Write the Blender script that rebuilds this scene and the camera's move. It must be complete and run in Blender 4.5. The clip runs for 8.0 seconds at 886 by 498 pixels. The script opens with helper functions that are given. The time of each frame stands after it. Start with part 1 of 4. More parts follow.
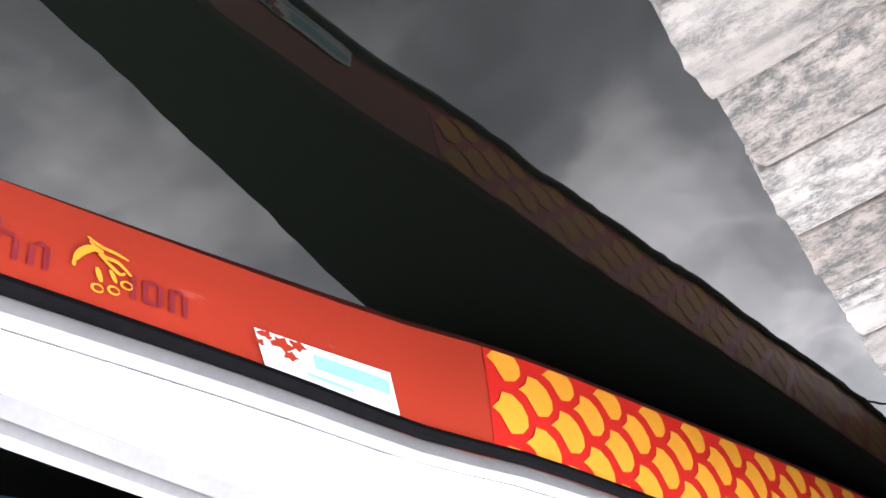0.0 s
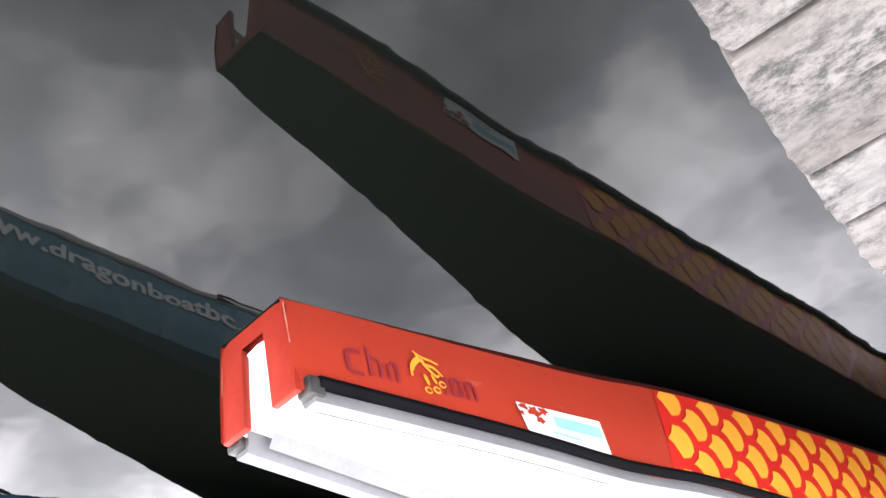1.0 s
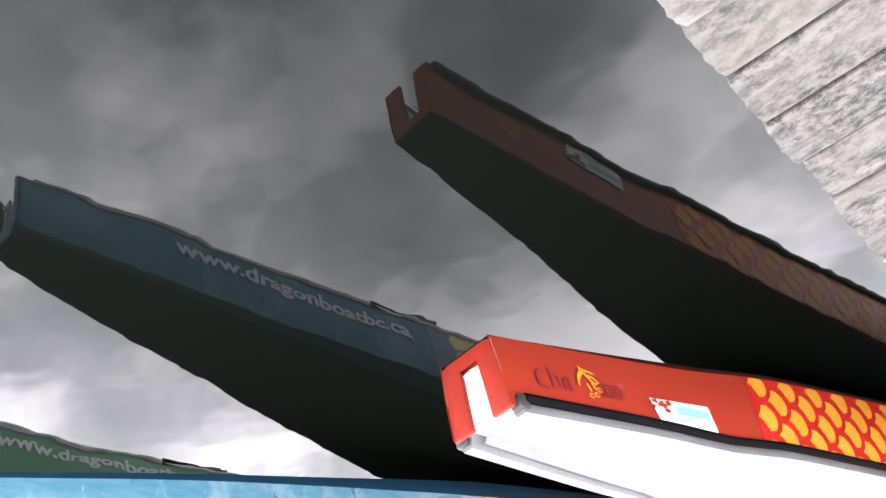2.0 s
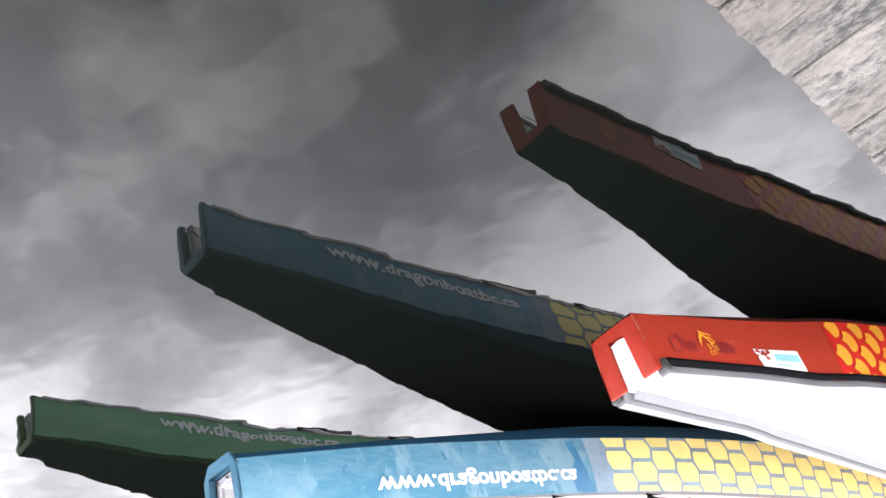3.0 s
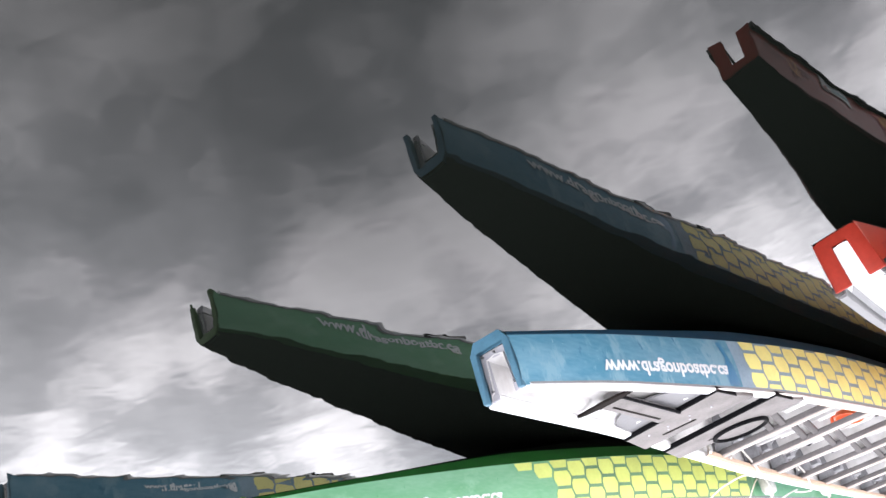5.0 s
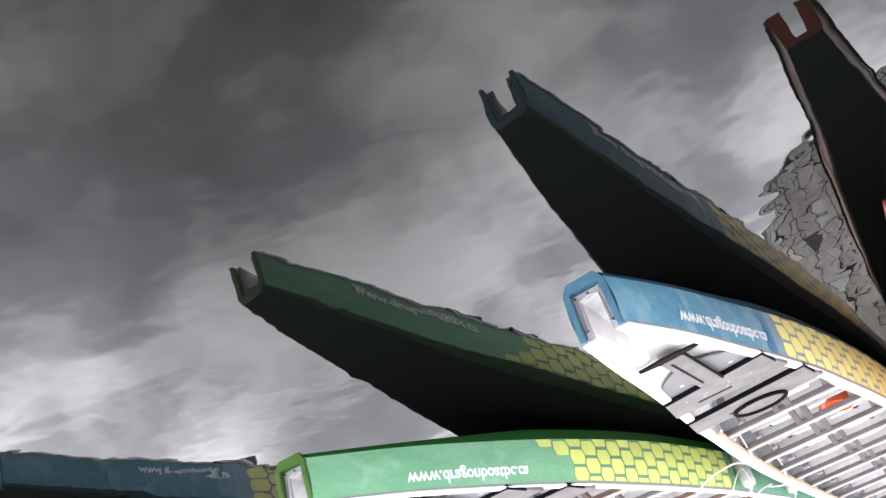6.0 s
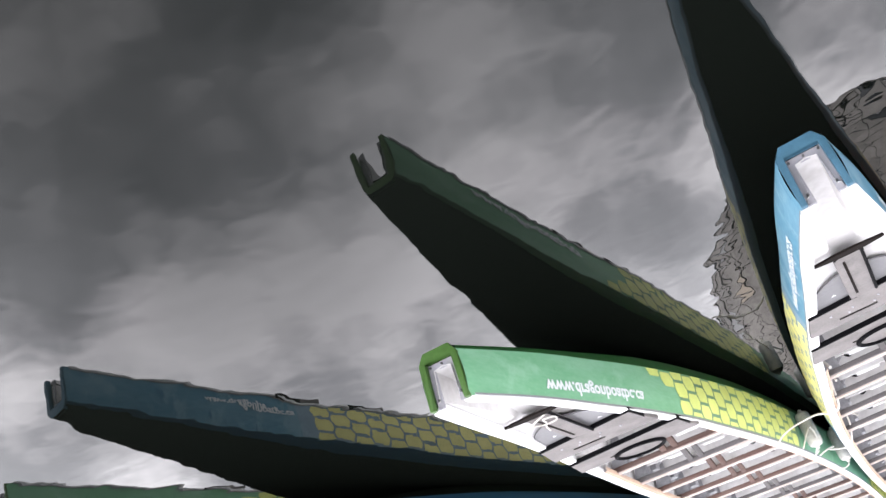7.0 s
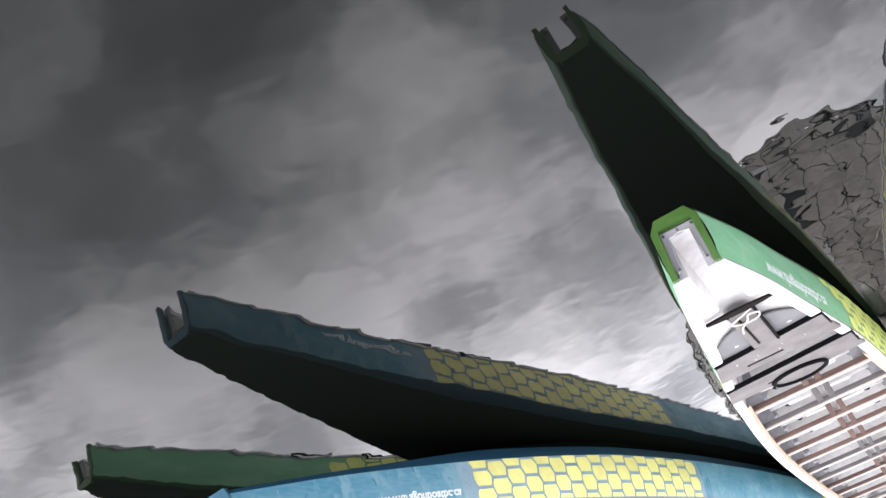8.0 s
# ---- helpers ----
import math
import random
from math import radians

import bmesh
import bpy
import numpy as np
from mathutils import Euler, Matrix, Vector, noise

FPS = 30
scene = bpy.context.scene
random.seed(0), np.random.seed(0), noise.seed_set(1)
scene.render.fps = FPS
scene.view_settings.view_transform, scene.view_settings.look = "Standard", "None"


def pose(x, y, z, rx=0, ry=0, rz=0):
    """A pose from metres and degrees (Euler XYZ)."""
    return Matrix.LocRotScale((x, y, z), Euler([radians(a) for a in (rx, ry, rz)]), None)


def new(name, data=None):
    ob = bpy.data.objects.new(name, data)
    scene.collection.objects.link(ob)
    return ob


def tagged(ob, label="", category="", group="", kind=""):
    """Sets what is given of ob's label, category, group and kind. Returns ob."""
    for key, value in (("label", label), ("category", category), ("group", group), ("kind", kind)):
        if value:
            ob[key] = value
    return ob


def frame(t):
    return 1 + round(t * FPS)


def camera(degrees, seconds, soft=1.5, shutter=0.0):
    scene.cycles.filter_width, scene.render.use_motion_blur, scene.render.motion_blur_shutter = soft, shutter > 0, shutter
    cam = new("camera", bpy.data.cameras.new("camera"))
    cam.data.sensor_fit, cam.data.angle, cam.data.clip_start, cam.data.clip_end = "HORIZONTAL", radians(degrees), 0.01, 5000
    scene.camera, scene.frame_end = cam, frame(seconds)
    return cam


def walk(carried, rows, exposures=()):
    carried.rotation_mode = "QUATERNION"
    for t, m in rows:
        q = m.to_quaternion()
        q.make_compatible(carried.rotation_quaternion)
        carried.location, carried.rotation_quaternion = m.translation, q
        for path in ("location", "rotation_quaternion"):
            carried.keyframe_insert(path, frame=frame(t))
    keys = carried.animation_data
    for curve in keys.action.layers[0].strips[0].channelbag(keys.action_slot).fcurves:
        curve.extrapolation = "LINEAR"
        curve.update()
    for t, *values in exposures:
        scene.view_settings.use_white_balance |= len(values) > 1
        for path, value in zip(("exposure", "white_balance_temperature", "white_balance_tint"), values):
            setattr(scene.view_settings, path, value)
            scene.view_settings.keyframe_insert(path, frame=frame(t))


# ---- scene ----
FOV, SECONDS = 49.40, 8.0
cam = camera(FOV, SECONDS)
# seconds, place in metres, turn in degrees; the camera is carried upside down
PATH = [
    (0.0, -0.0122, 0.0980, 1.3251, -47.544, -8.424, 164.151),
    (0.5, 0.0593, -0.2230, 1.3803, -49.179, -8.989, 163.107),
    (1.0, 0.1787, -0.5466, 1.4208, -49.391, -9.404, 160.915),
    (1.5, 0.2341, -0.8971, 1.5043, -50.870, -8.528, 159.581),
    (3.0, 0.4856, -1.9259, 1.6727, -55.118, -13.770, 155.138),
    (3.5, 0.6358, -2.2238, 1.7512, -56.676, -13.588, 154.460),
    (4.0, 0.8947, -2.3957, 1.7975, -57.565, -12.378, 156.689),
    (4.5, 1.1989, -2.5297, 1.7081, -59.951, -13.236, 158.859),
    (6.0, 2.3188, -2.6678, 1.8505, -58.861, -16.677, 167.617),
    (6.5, 2.7741, -2.5088, 1.8804, -59.599, -16.085, 170.252),
    (7.0, 3.3137, -2.2761, 1.8986, -58.863, -16.817, 171.565),
    (7.5, 3.9038, -2.0381, 1.8426, -59.027, -17.379, 173.442),
    (8.0, 4.3835, -1.7290, 1.8816, -57.335, -19.423, 173.110),
]
walk(cam, [(t, pose(*p)) for t, *p in PATH], [(0.0, 0.9), (1.5, 0.9), (3.0, 0.65), (3.5, 0.5), (4.5, 0.25), (6.0, 0.04), (8.0, -0.08)])

# ---- daylight: overcast sky with torn clouds ----
world = bpy.data.worlds.new("overcast_sky")
scene.world = world
world.use_nodes = True
SUN_EL, SUN_ROT = radians(50), radians(255)


def build_sky(nt):
    n, l = nt.nodes, nt.links
    n.clear()
    out, bg = n.new("ShaderNodeOutputWorld"), n.new("ShaderNodeBackground")
    tc = n.new("ShaderNodeTexCoord")
    sky = n.new("ShaderNodeTexSky")
    sky.sky_type, sky.sun_disc, sky.sun_elevation, sky.sun_rotation = "NISHITA", False, SUN_EL, SUN_ROT
    sep = n.new("ShaderNodeSeparateXYZ")
    l.new(tc.outputs["Generated"], sep.inputs[0])
    # a flat cloud deck: direction divided by its height
    lift = n.new("ShaderNodeMath")
    lift.operation, lift.inputs[1].default_value = "ADD", 0.42
    top = n.new("ShaderNodeMath")
    top.operation, top.inputs[1].default_value = "MAXIMUM", 0.0
    l.new(sep.outputs[2], top.inputs[0])
    l.new(top.outputs[0], lift.inputs[0])
    div = n.new("ShaderNodeVectorMath")
    div.operation = "DIVIDE"
    comb = n.new("ShaderNodeCombineXYZ")
    for i in range(3):
        l.new(lift.outputs[0], comb.inputs[i])
    l.new(tc.outputs["Generated"], div.inputs[0])
    l.new(comb.outputs[0], div.inputs[1])
    big, fine = n.new("ShaderNodeTexNoise"), n.new("ShaderNodeTexNoise")
    for node, scale, detail, rough, dist in ((big, 1.5, 3.0, 0.5, 0.1), (fine, 4.6, 8.0, 0.55, 0.15)):
        node.inputs["Scale"].default_value, node.inputs["Detail"].default_value = scale, detail
        node.inputs["Roughness"].default_value, node.inputs["Distortion"].default_value = rough, dist
        l.new(div.outputs[0], node.inputs["Vector"])
    add = n.new("ShaderNodeMath")
    add.operation = "MULTIPLY_ADD"
    add.inputs[1].default_value = 0.68
    l.new(fine.outputs["Fac"], add.inputs[0])
    half = n.new("ShaderNodeMath")
    half.operation, half.inputs[1].default_value = "MULTIPLY", 0.32
    l.new(big.outputs["Fac"], half.inputs[0])
    l.new(half.outputs[0], add.inputs[2])
    ramp = n.new("ShaderNodeValToRGB")
    e = ramp.color_ramp.elements
    e[0].position, e[0].color = 0.39, (0.34, 0.34, 0.362, 1)
    e[1].position, e[1].color = 0.62, (1.05, 1.02, 1.065, 1)
    mid = ramp.color_ramp.elements.new(0.49)
    mid.color = (0.49, 0.485, 0.515, 1)
    l.new(add.outputs[0], ramp.inputs[0])
    # the overcast is thinner towards the horizon
    rise = n.new("ShaderNodeMapRange")
    rise.inputs["From Min"].default_value, rise.inputs["From Max"].default_value = 0.15, 0.85
    rise.inputs["To Min"].default_value, rise.inputs["To Max"].default_value = 5.0, 2.7
    l.new(sep.outputs[2], rise.inputs["Value"])
    # and much thinner on one side
    side = n.new("ShaderNodeVectorMath")
    side.operation, side.inputs[1].default_value = "DOT_PRODUCT", (0.985, 0.17, 0.0)
    l.new(tc.outputs["Generated"], side.inputs[0])
    thin = n.new("ShaderNodeMapRange")
    thin.interpolation_type = "SMOOTHSTEP"
    thin.inputs["From Min"].default_value, thin.inputs["From Max"].default_value = 0.36, 0.64
    thin.inputs["To Min"].default_value, thin.inputs["To Max"].default_value = 1.2, 2.45
    l.new(side.outputs["Value"], thin.inputs["Value"])
    # brighter torn cloud over the far shore
    shore_side = n.new("ShaderNodeVectorMath")
    shore_side.operation, shore_side.inputs[1].default_value = "DOT_PRODUCT", (-0.287, 0.788, 0.545)
    l.new(tc.outputs["Generated"], shore_side.inputs[0])
    torn = n.new("ShaderNodeMapRange")
    torn.interpolation_type = "SMOOTHSTEP"
    torn.inputs["From Min"].default_value, torn.inputs["From Max"].default_value = 0.91, 1.0
    torn.inputs["To Min"].default_value, torn.inputs["To Max"].default_value = 0.97, 1.6
    l.new(shore_side.outputs["Value"], torn.inputs["Value"])
    sides = n.new("ShaderNodeMath")
    sides.operation = "MULTIPLY"
    l.new(thin.outputs[0], sides.inputs[0])
    l.new(torn.outputs[0], sides.inputs[1])
    gain = n.new("ShaderNodeMath")
    gain.operation = "MULTIPLY"
    l.new(rise.outputs[0], gain.inputs[0])
    l.new(sides.outputs[0], gain.inputs[1])
    cloud = n.new("ShaderNodeVectorMath")
    cloud.operation = "SCALE"
    l.new(ramp.outputs[0], cloud.inputs[0])
    l.new(gain.outputs[0], cloud.inputs["Scale"])
    blue = n.new("ShaderNodeVectorMath")
    blue.operation = "SCALE"
    blue.inputs["Scale"].default_value = 0.05
    l.new(sky.outputs[0], blue.inputs[0])
    both = n.new("ShaderNodeVectorMath")
    both.operation = "ADD"
    l.new(cloud.outputs[0], both.inputs[0])
    l.new(blue.outputs[0], both.inputs[1])
    l.new(both.outputs[0], bg.inputs["Color"])
    bg.inputs["Strength"].default_value = 1.0
    l.new(bg.outputs[0], out.inputs[0])


build_sky(world.node_tree)
sun = new("sun", bpy.data.lights.new("sun", "SUN"))
sun.data.energy, sun.data.angle, sun.data.color = 0.7, radians(14), (1.0, 0.965, 0.92)
sun.matrix_world = pose(0, 0, 30, 40, 0, -75)

# ---- materials ----
def material(name, color, rough=0.5, metal=0.0, vary=0.12, scale=6.0, grain=60.0, bump=0.0, coat=0.0, other=None, stretch=(1, 1, 1), per_piece=0.0, spec=0.5, blotch=()):
    """A surface with broad stains, fine grain and a fine relief, in object space."""
    m = bpy.data.materials.new(name)
    m.use_nodes = True
    n, l = m.node_tree.nodes, m.node_tree.links
    p = n["Principled BSDF"]
    tc, mp = n.new("ShaderNodeTexCoord"), n.new("ShaderNodeMapping")
    mp.inputs["Scale"].default_value = stretch
    l.new(tc.outputs["Object"], mp.inputs["Vector"])
    broad, fine = n.new("ShaderNodeTexNoise"), n.new("ShaderNodeTexNoise")
    for node, s, d in ((broad, scale, 5.0), (fine, grain, 4.0)):
        node.inputs["Scale"].default_value, node.inputs["Detail"].default_value = s, d
        l.new(mp.outputs[0], node.inputs["Vector"])
    ramp = n.new("ShaderNodeValToRGB")
    other = other or tuple(c * (1 - 2.2 * vary) for c in color)
    ramp.color_ramp.elements[0].position, ramp.color_ramp.elements[0].color = 0.34, (*other, 1)
    ramp.color_ramp.elements[1].position, ramp.color_ramp.elements[1].color = 0.62, (*color, 1)
    mixf = n.new("ShaderNodeMath")
    mixf.operation, mixf.inputs[1].default_value = "MULTIPLY_ADD", 0.35
    l.new(fine.outputs["Fac"], mixf.inputs[0])
    sc = n.new("ShaderNodeMath")
    sc.operation, sc.inputs[1].default_value = "MULTIPLY", 0.65
    l.new(broad.outputs["Fac"], sc.inputs[0])
    l.new(sc.outputs[0], mixf.inputs[2])
    l.new(mixf.outputs[0], ramp.inputs[0])
    col = ramp.outputs[0]
    for tone, size, low, high, pull in blotch:
        # worn or repainted spots with a hard, ragged outline
        bm_, tex, cut, mix = n.new("ShaderNodeMapping"), n.new("ShaderNodeTexNoise"), n.new("ShaderNodeMapRange"), n.new("ShaderNodeMix")
        bm_.inputs["Scale"].default_value = pull
        l.new(tc.outputs["Object"], bm_.inputs["Vector"])
        l.new(bm_.outputs[0], tex.inputs["Vector"])
        tex.inputs["Scale"].default_value, tex.inputs["Detail"].default_value, tex.inputs["Roughness"].default_value = size, 8.0, 0.68
        cut.inputs["From Min"].default_value, cut.inputs["From Max"].default_value = low, high
        l.new(tex.outputs["Fac"], cut.inputs["Value"])
        mix.data_type = "RGBA"
        mix.inputs["B"].default_value = (*tone, 1)
        l.new(cut.outputs[0], mix.inputs["Factor"])
        l.new(col, mix.inputs["A"])
        col = mix.outputs["Result"]
    if per_piece:
        info, val = n.new("ShaderNodeObjectInfo"), n.new("ShaderNodeMapRange")
        val.inputs["To Min"].default_value, val.inputs["To Max"].default_value = 1 - per_piece, 1 + per_piece
        l.new(info.outputs["Random"], val.inputs["Value"])
        mul = n.new("ShaderNodeVectorMath")
        mul.operation = "SCALE"
        l.new(col, mul.inputs[0])
        l.new(val.outputs[0], mul.inputs["Scale"])
        col = mul.outputs[0]
    l.new(col, p.inputs["Base Color"])
    rr = n.new("ShaderNodeMapRange")
    rr.inputs["To Min"].default_value, rr.inputs["To Max"].default_value = max(rough - 0.12, 0.02), min(rough + 0.12, 1)
    l.new(broad.outputs["Fac"], rr.inputs["Value"])
    l.new(rr.outputs[0], p.inputs["Roughness"])
    p.inputs["Metallic"].default_value = metal
    p.inputs["Coat Weight"].default_value = coat
    p.inputs["Specular IOR Level"].default_value = spec
    if bump:
        b = n.new("ShaderNodeBump")
        b.inputs["Strength"].default_value, b.inputs["Distance"].default_value = bump, 0.01
        l.new(fine.outputs["Fac"], b.inputs["Height"])
        l.new(b.outputs[0], p.inputs["Normal"])
    return m


BLUE = material("worn_blue_gelcoat", (0.066, 0.192, 0.274), 0.42, spec=0.10, other=(0.145, 0.275, 0.355), scale=2.6, grain=22, stretch=(1, 0.55, 2.2),
                blotch=(((0.165, 0.29, 0.36), 3.4, 0.53, 0.60, (1, 1.3, 0.8)), ((0.048, 0.15, 0.235), 5.0, 0.60, 0.64, (1, 2.2, 0.9)), ((0.30, 0.40, 0.45), 14.0, 0.66, 0.70, (1, 3.0, 0.5))))
BLUE_CAP = material("blue_end_cap_paint", (0.055, 0.135, 0.195), 0.45, vary=0.12, spec=0.2)
# hull colours darkened for the shade on the strip that faces the water
SHADED_BLUE = material("shaded_blue_underside", (0.010, 0.045, 0.085), 0.5, spec=0.2)
SHADED_GREEN = material("shaded_green_underside", (0.010, 0.07, 0.012), 0.5, spec=0.2)
SHADED_RED = material("shaded_red_underside", (0.075, 0.008, 0.006), 0.5, spec=0.2)
GREEN = material("worn_green_gelcoat", (0.135, 0.322, 0.180), 0.42, spec=0.10, other=(0.195, 0.375, 0.245), scale=3.5, grain=30, stretch=(1, 0.5, 2),
                 blotch=(((0.22, 0.40, 0.268), 2.6, 0.55, 0.66, (1, 0.8, 1.2)), ((0.095, 0.28, 0.13), 9.0, 0.66, 0.70, (1, 1.6, 0.8))))
GREEN_CAP = material("green_end_cap_paint", (0.055, 0.12, 0.028), 0.45, vary=0.12, spec=0.2)
RED = material("red_gelcoat", (0.345, 0.036, 0.019), 0.32, vary=0.05, blotch=(((0.42, 0.085, 0.06), 7.0, 0.66, 0.74, (1, 0.5, 2.0)),), scale=2.5, spec=0.2, coat=0.06)
RED_CAP = material("scuffed_red_end_cap", (0.25, 0.023, 0.013), 0.5, vary=0.1, scale=9, spec=0.15)
SCUFF = material("worn_through_red_paint", (0.42, 0.20, 0.16), 0.7, other=(0.31, 0.035, 0.02), scale=40, grain=160)
FITTING = material("scuffed_dark_fitting", (0.016, 0.015, 0.015), 0.6, other=(0.06, 0.055, 0.05), scale=22, grain=120)
HATCH = material("grey_hatch_plate", (0.17, 0.168, 0.175), 0.55, vary=0.1, spec=0.2)
BLUE_GROUND = material("faded_grey_blue_scale_ground", (0.23, 0.325, 0.40), 0.45, vary=0.14, spec=0.12, scale=4)
GREEN_GROUND = material("faded_grey_green_scale_ground", (0.15, 0.27, 0.17), 0.45, vary=0.1, spec=0.12, scale=4)
BLACK_HULL = material("black_bottom_paint", (0.010, 0.012, 0.010), 0.9, spec=0.0, vary=0.2)
RUBBER = material("black_rubber", (0.005, 0.005, 0.006), 0.7, vary=0.2, scale=20, spec=0.04)
WHITE = material("white_gelcoat", (0.80, 0.80, 0.80), 0.35, vary=0.05, scale=3)
DIRTY_WHITE = material("dirty_white_liner", (0.60, 0.59, 0.59), 0.5, other=(0.42, 0.405, 0.395), scale=3.0, grain=18)
GREY_LINE = material("grey_rim_insert", (0.19, 0.19, 0.20), 0.5, vary=0.1)
PLATE = material("brushed_grey_plate", (0.33, 0.325, 0.35), 0.5, metal=0.0, spec=0.3, vary=0.08)
STEEL = material("steel_bolt", (0.14, 0.14, 0.145), 0.4, metal=0.6)
YELLOW = material("yellow_scale_vinyl", (0.71, 0.675, 0.26), spec=0.18, rough=0.4, vary=0.08, scale=5, per_piece=0.06)
LIME = material("lime_yellow_scale_vinyl", (0.58, 0.64, 0.20), spec=0.18, rough=0.4, vary=0.08, scale=5, per_piece=0.06)
ORANGE_YELLOW = material("golden_scale_vinyl", (0.74, 0.315, 0.035), spec=0.15, rough=0.35, vary=0.06, scale=5)
SCALE_RED = material("red_scale_ground", (0.55, 0.02, 0.015), 0.35, vary=0.06)
SEAT_GREY = material("grey_seat_board", (0.19, 0.176, 0.172), 0.75, vary=0.15, scale=7, bump=0.15, spec=0.15)
SEAT_WOOD = material("weathered_brown_seat_wood", (0.075, 0.036, 0.028), 0.7, other=(0.11, 0.075, 0.062), scale=4, grain=40, stretch=(1, 6, 6), per_piece=0.25, bump=0.2)
LIP_GREY = material("dark_grey_thwart_front", (0.11, 0.10, 0.10), 0.6, vary=0.2, scale=5)
RIM_GREY = material("light_grey_rim_rail", (0.165, 0.165, 0.171), 0.5, spec=0.3, vary=0.1, scale=5)
SEAT_PALE = material("pale_thwart_top", (0.52, 0.46, 0.43), 0.7, spec=0.2, other=(0.36, 0.29, 0.26), scale=4, grain=40, stretch=(1, 5, 5))
TAN_EDGE = material("stained_tan_ledge", (0.50, 0.36, 0.26), 0.7, other=(0.36, 0.26, 0.20), scale=6, grain=40, stretch=(1, 0.3, 1))
KNEE_GREY = material("grey_inside_bracket", (0.27, 0.27, 0.285), 0.6, vary=0.2, scale=8)
DARK_BOARD = material("dark_brown_board", (0.014, 0.011, 0.010), 0.8, vary=0.2, spec=0.05)
BLUE_DARK = material("darker_blue_repair_paint", (0.05, 0.19, 0.33), 0.35, vary=0.1)
LETTER_WHITE = material("white_vinyl_lettering", (0.66, 0.69, 0.71), 0.4, vary=0.04)
LETTER_DARK = material("dark_maroon_lettering", (0.22, 0.02, 0.03), 0.4, vary=0.1)
PALE_TEAL = material("faded_teal_print", (0.28, 0.58, 0.62), 0.4, vary=0.1)
STICKER = material("white_sticker_vinyl", (0.80, 0.82, 0.82), 0.35, vary=0.05)
ROPE = material("white_braided_rope", (0.66, 0.63, 0.58), 0.8, vary=0.15, scale=30, grain=200, bump=0.4)
FENDER = material("dirty_white_fender_vinyl", (0.55, 0.53, 0.49), 0.5, other=(0.30, 0.29, 0.26), scale=6)
ORANGE = material("orange_plastic", (0.72, 0.12, 0.03), 0.4)


def dock_wood():
    """Bleached boards with grey algae in patches, pits along the grain and per-board tone."""
    m = bpy.data.materials.new("bleached_dock_board")
    m.use_nodes = True
    n, l = m.node_tree.nodes, m.node_tree.links
    p = n["Principled BSDF"]
    tc, info, shift = n.new("ShaderNodeTexCoord"), n.new("ShaderNodeObjectInfo"), n.new("ShaderNodeVectorMath")
    far = n.new("ShaderNodeMath")
    far.operation, far.inputs[1].default_value = "MULTIPLY", 53.0
    l.new(info.outputs["Random"], far.inputs[0])
    shift.operation = "ADD"
    l.new(tc.outputs["Object"], shift.inputs[0])
    l.new(far.outputs[0], shift.inputs[1])

    def layer(scale, detail, rough, stretch, low, high, warp=0.0):
        mp, tex, cut = n.new("ShaderNodeMapping"), n.new("ShaderNodeTexNoise"), n.new("ShaderNodeMapRange")
        mp.inputs["Scale"].default_value = stretch
        l.new(shift.outputs[0], mp.inputs["Vector"])
        l.new(mp.outputs[0], tex.inputs["Vector"])
        tex.inputs["Scale"].default_value, tex.inputs["Detail"].default_value = scale, detail
        tex.inputs["Roughness"].default_value, tex.inputs["Distortion"].default_value = rough, warp
        cut.inputs["From Min"].default_value, cut.inputs["From Max"].default_value = low, high
        l.new(tex.outputs["Fac"], cut.inputs["Value"])
        return cut.outputs[0]

    patches = layer(5.5, 4.0, 0.6, (0.55, 1.0, 1.0), 0.32, 0.54, 0.25)
    pits = layer(48.0, 8.0, 0.82, (0.6, 1.0, 1.0), 0.44, 0.58, 0.15)
    grain = layer(16.0, 6.0, 0.7, (0.06, 1.6, 1.0), 0.52, 0.70)
    tint = layer(2.2, 2.0, 0.5, (0.4, 1.0, 1.0), 0.35, 0.65)
    both = n.new("ShaderNodeMath")
    both.operation = "MULTIPLY"
    l.new(patches, both.inputs[0])
    l.new(pits, both.inputs[1])
    most = n.new("ShaderNodeMath")
    most.operation, most.use_clamp = "MULTIPLY_ADD", True
    most.inputs[1].default_value = 0.45
    l.new(grain, most.inputs[0])
    l.new(both.outputs[0], most.inputs[2])

    def mix(fac, one, two):
        x = n.new("ShaderNodeMix")
        x.data_type = "RGBA"
        l.new(fac, x.inputs["Factor"])
        for sock, val in ((x.inputs["A"], one), (x.inputs["B"], two)):
            if isinstance(val, tuple):
                sock.default_value = (*val, 1)
            else:
                l.new(val, sock)
        return x.outputs["Result"]

    pale = mix(tint, (0.128, 0.110, 0.098), (0.178, 0.168, 0.158))
    col = mix(most.outputs[0], pale, (0.040, 0.040, 0.038))
    tone, mul = n.new("ShaderNodeMapRange"), n.new("ShaderNodeVectorMath")
    tone.inputs["To Min"].default_value, tone.inputs["To Max"].default_value = 0.82, 1.14
    l.new(info.outputs["Random"], tone.inputs["Value"])
    mul.operation = "SCALE"
    l.new(col, mul.inputs[0])
    l.new(tone.outputs[0], mul.inputs["Scale"])
    l.new(mul.outputs[0], p.inputs["Base Color"])
    p.inputs["Roughness"].default_value, p.inputs["Specular IOR Level"].default_value = 0.85, 0.2
    bump = n.new("ShaderNodeBump")
    bump.inputs["Strength"].default_value, bump.inputs["Distance"].default_value = 0.5, 0.004
    bump.invert = True
    l.new(most.outputs[0], bump.inputs["Height"])
    l.new(bump.outputs[0], p.inputs["Normal"])
    return m


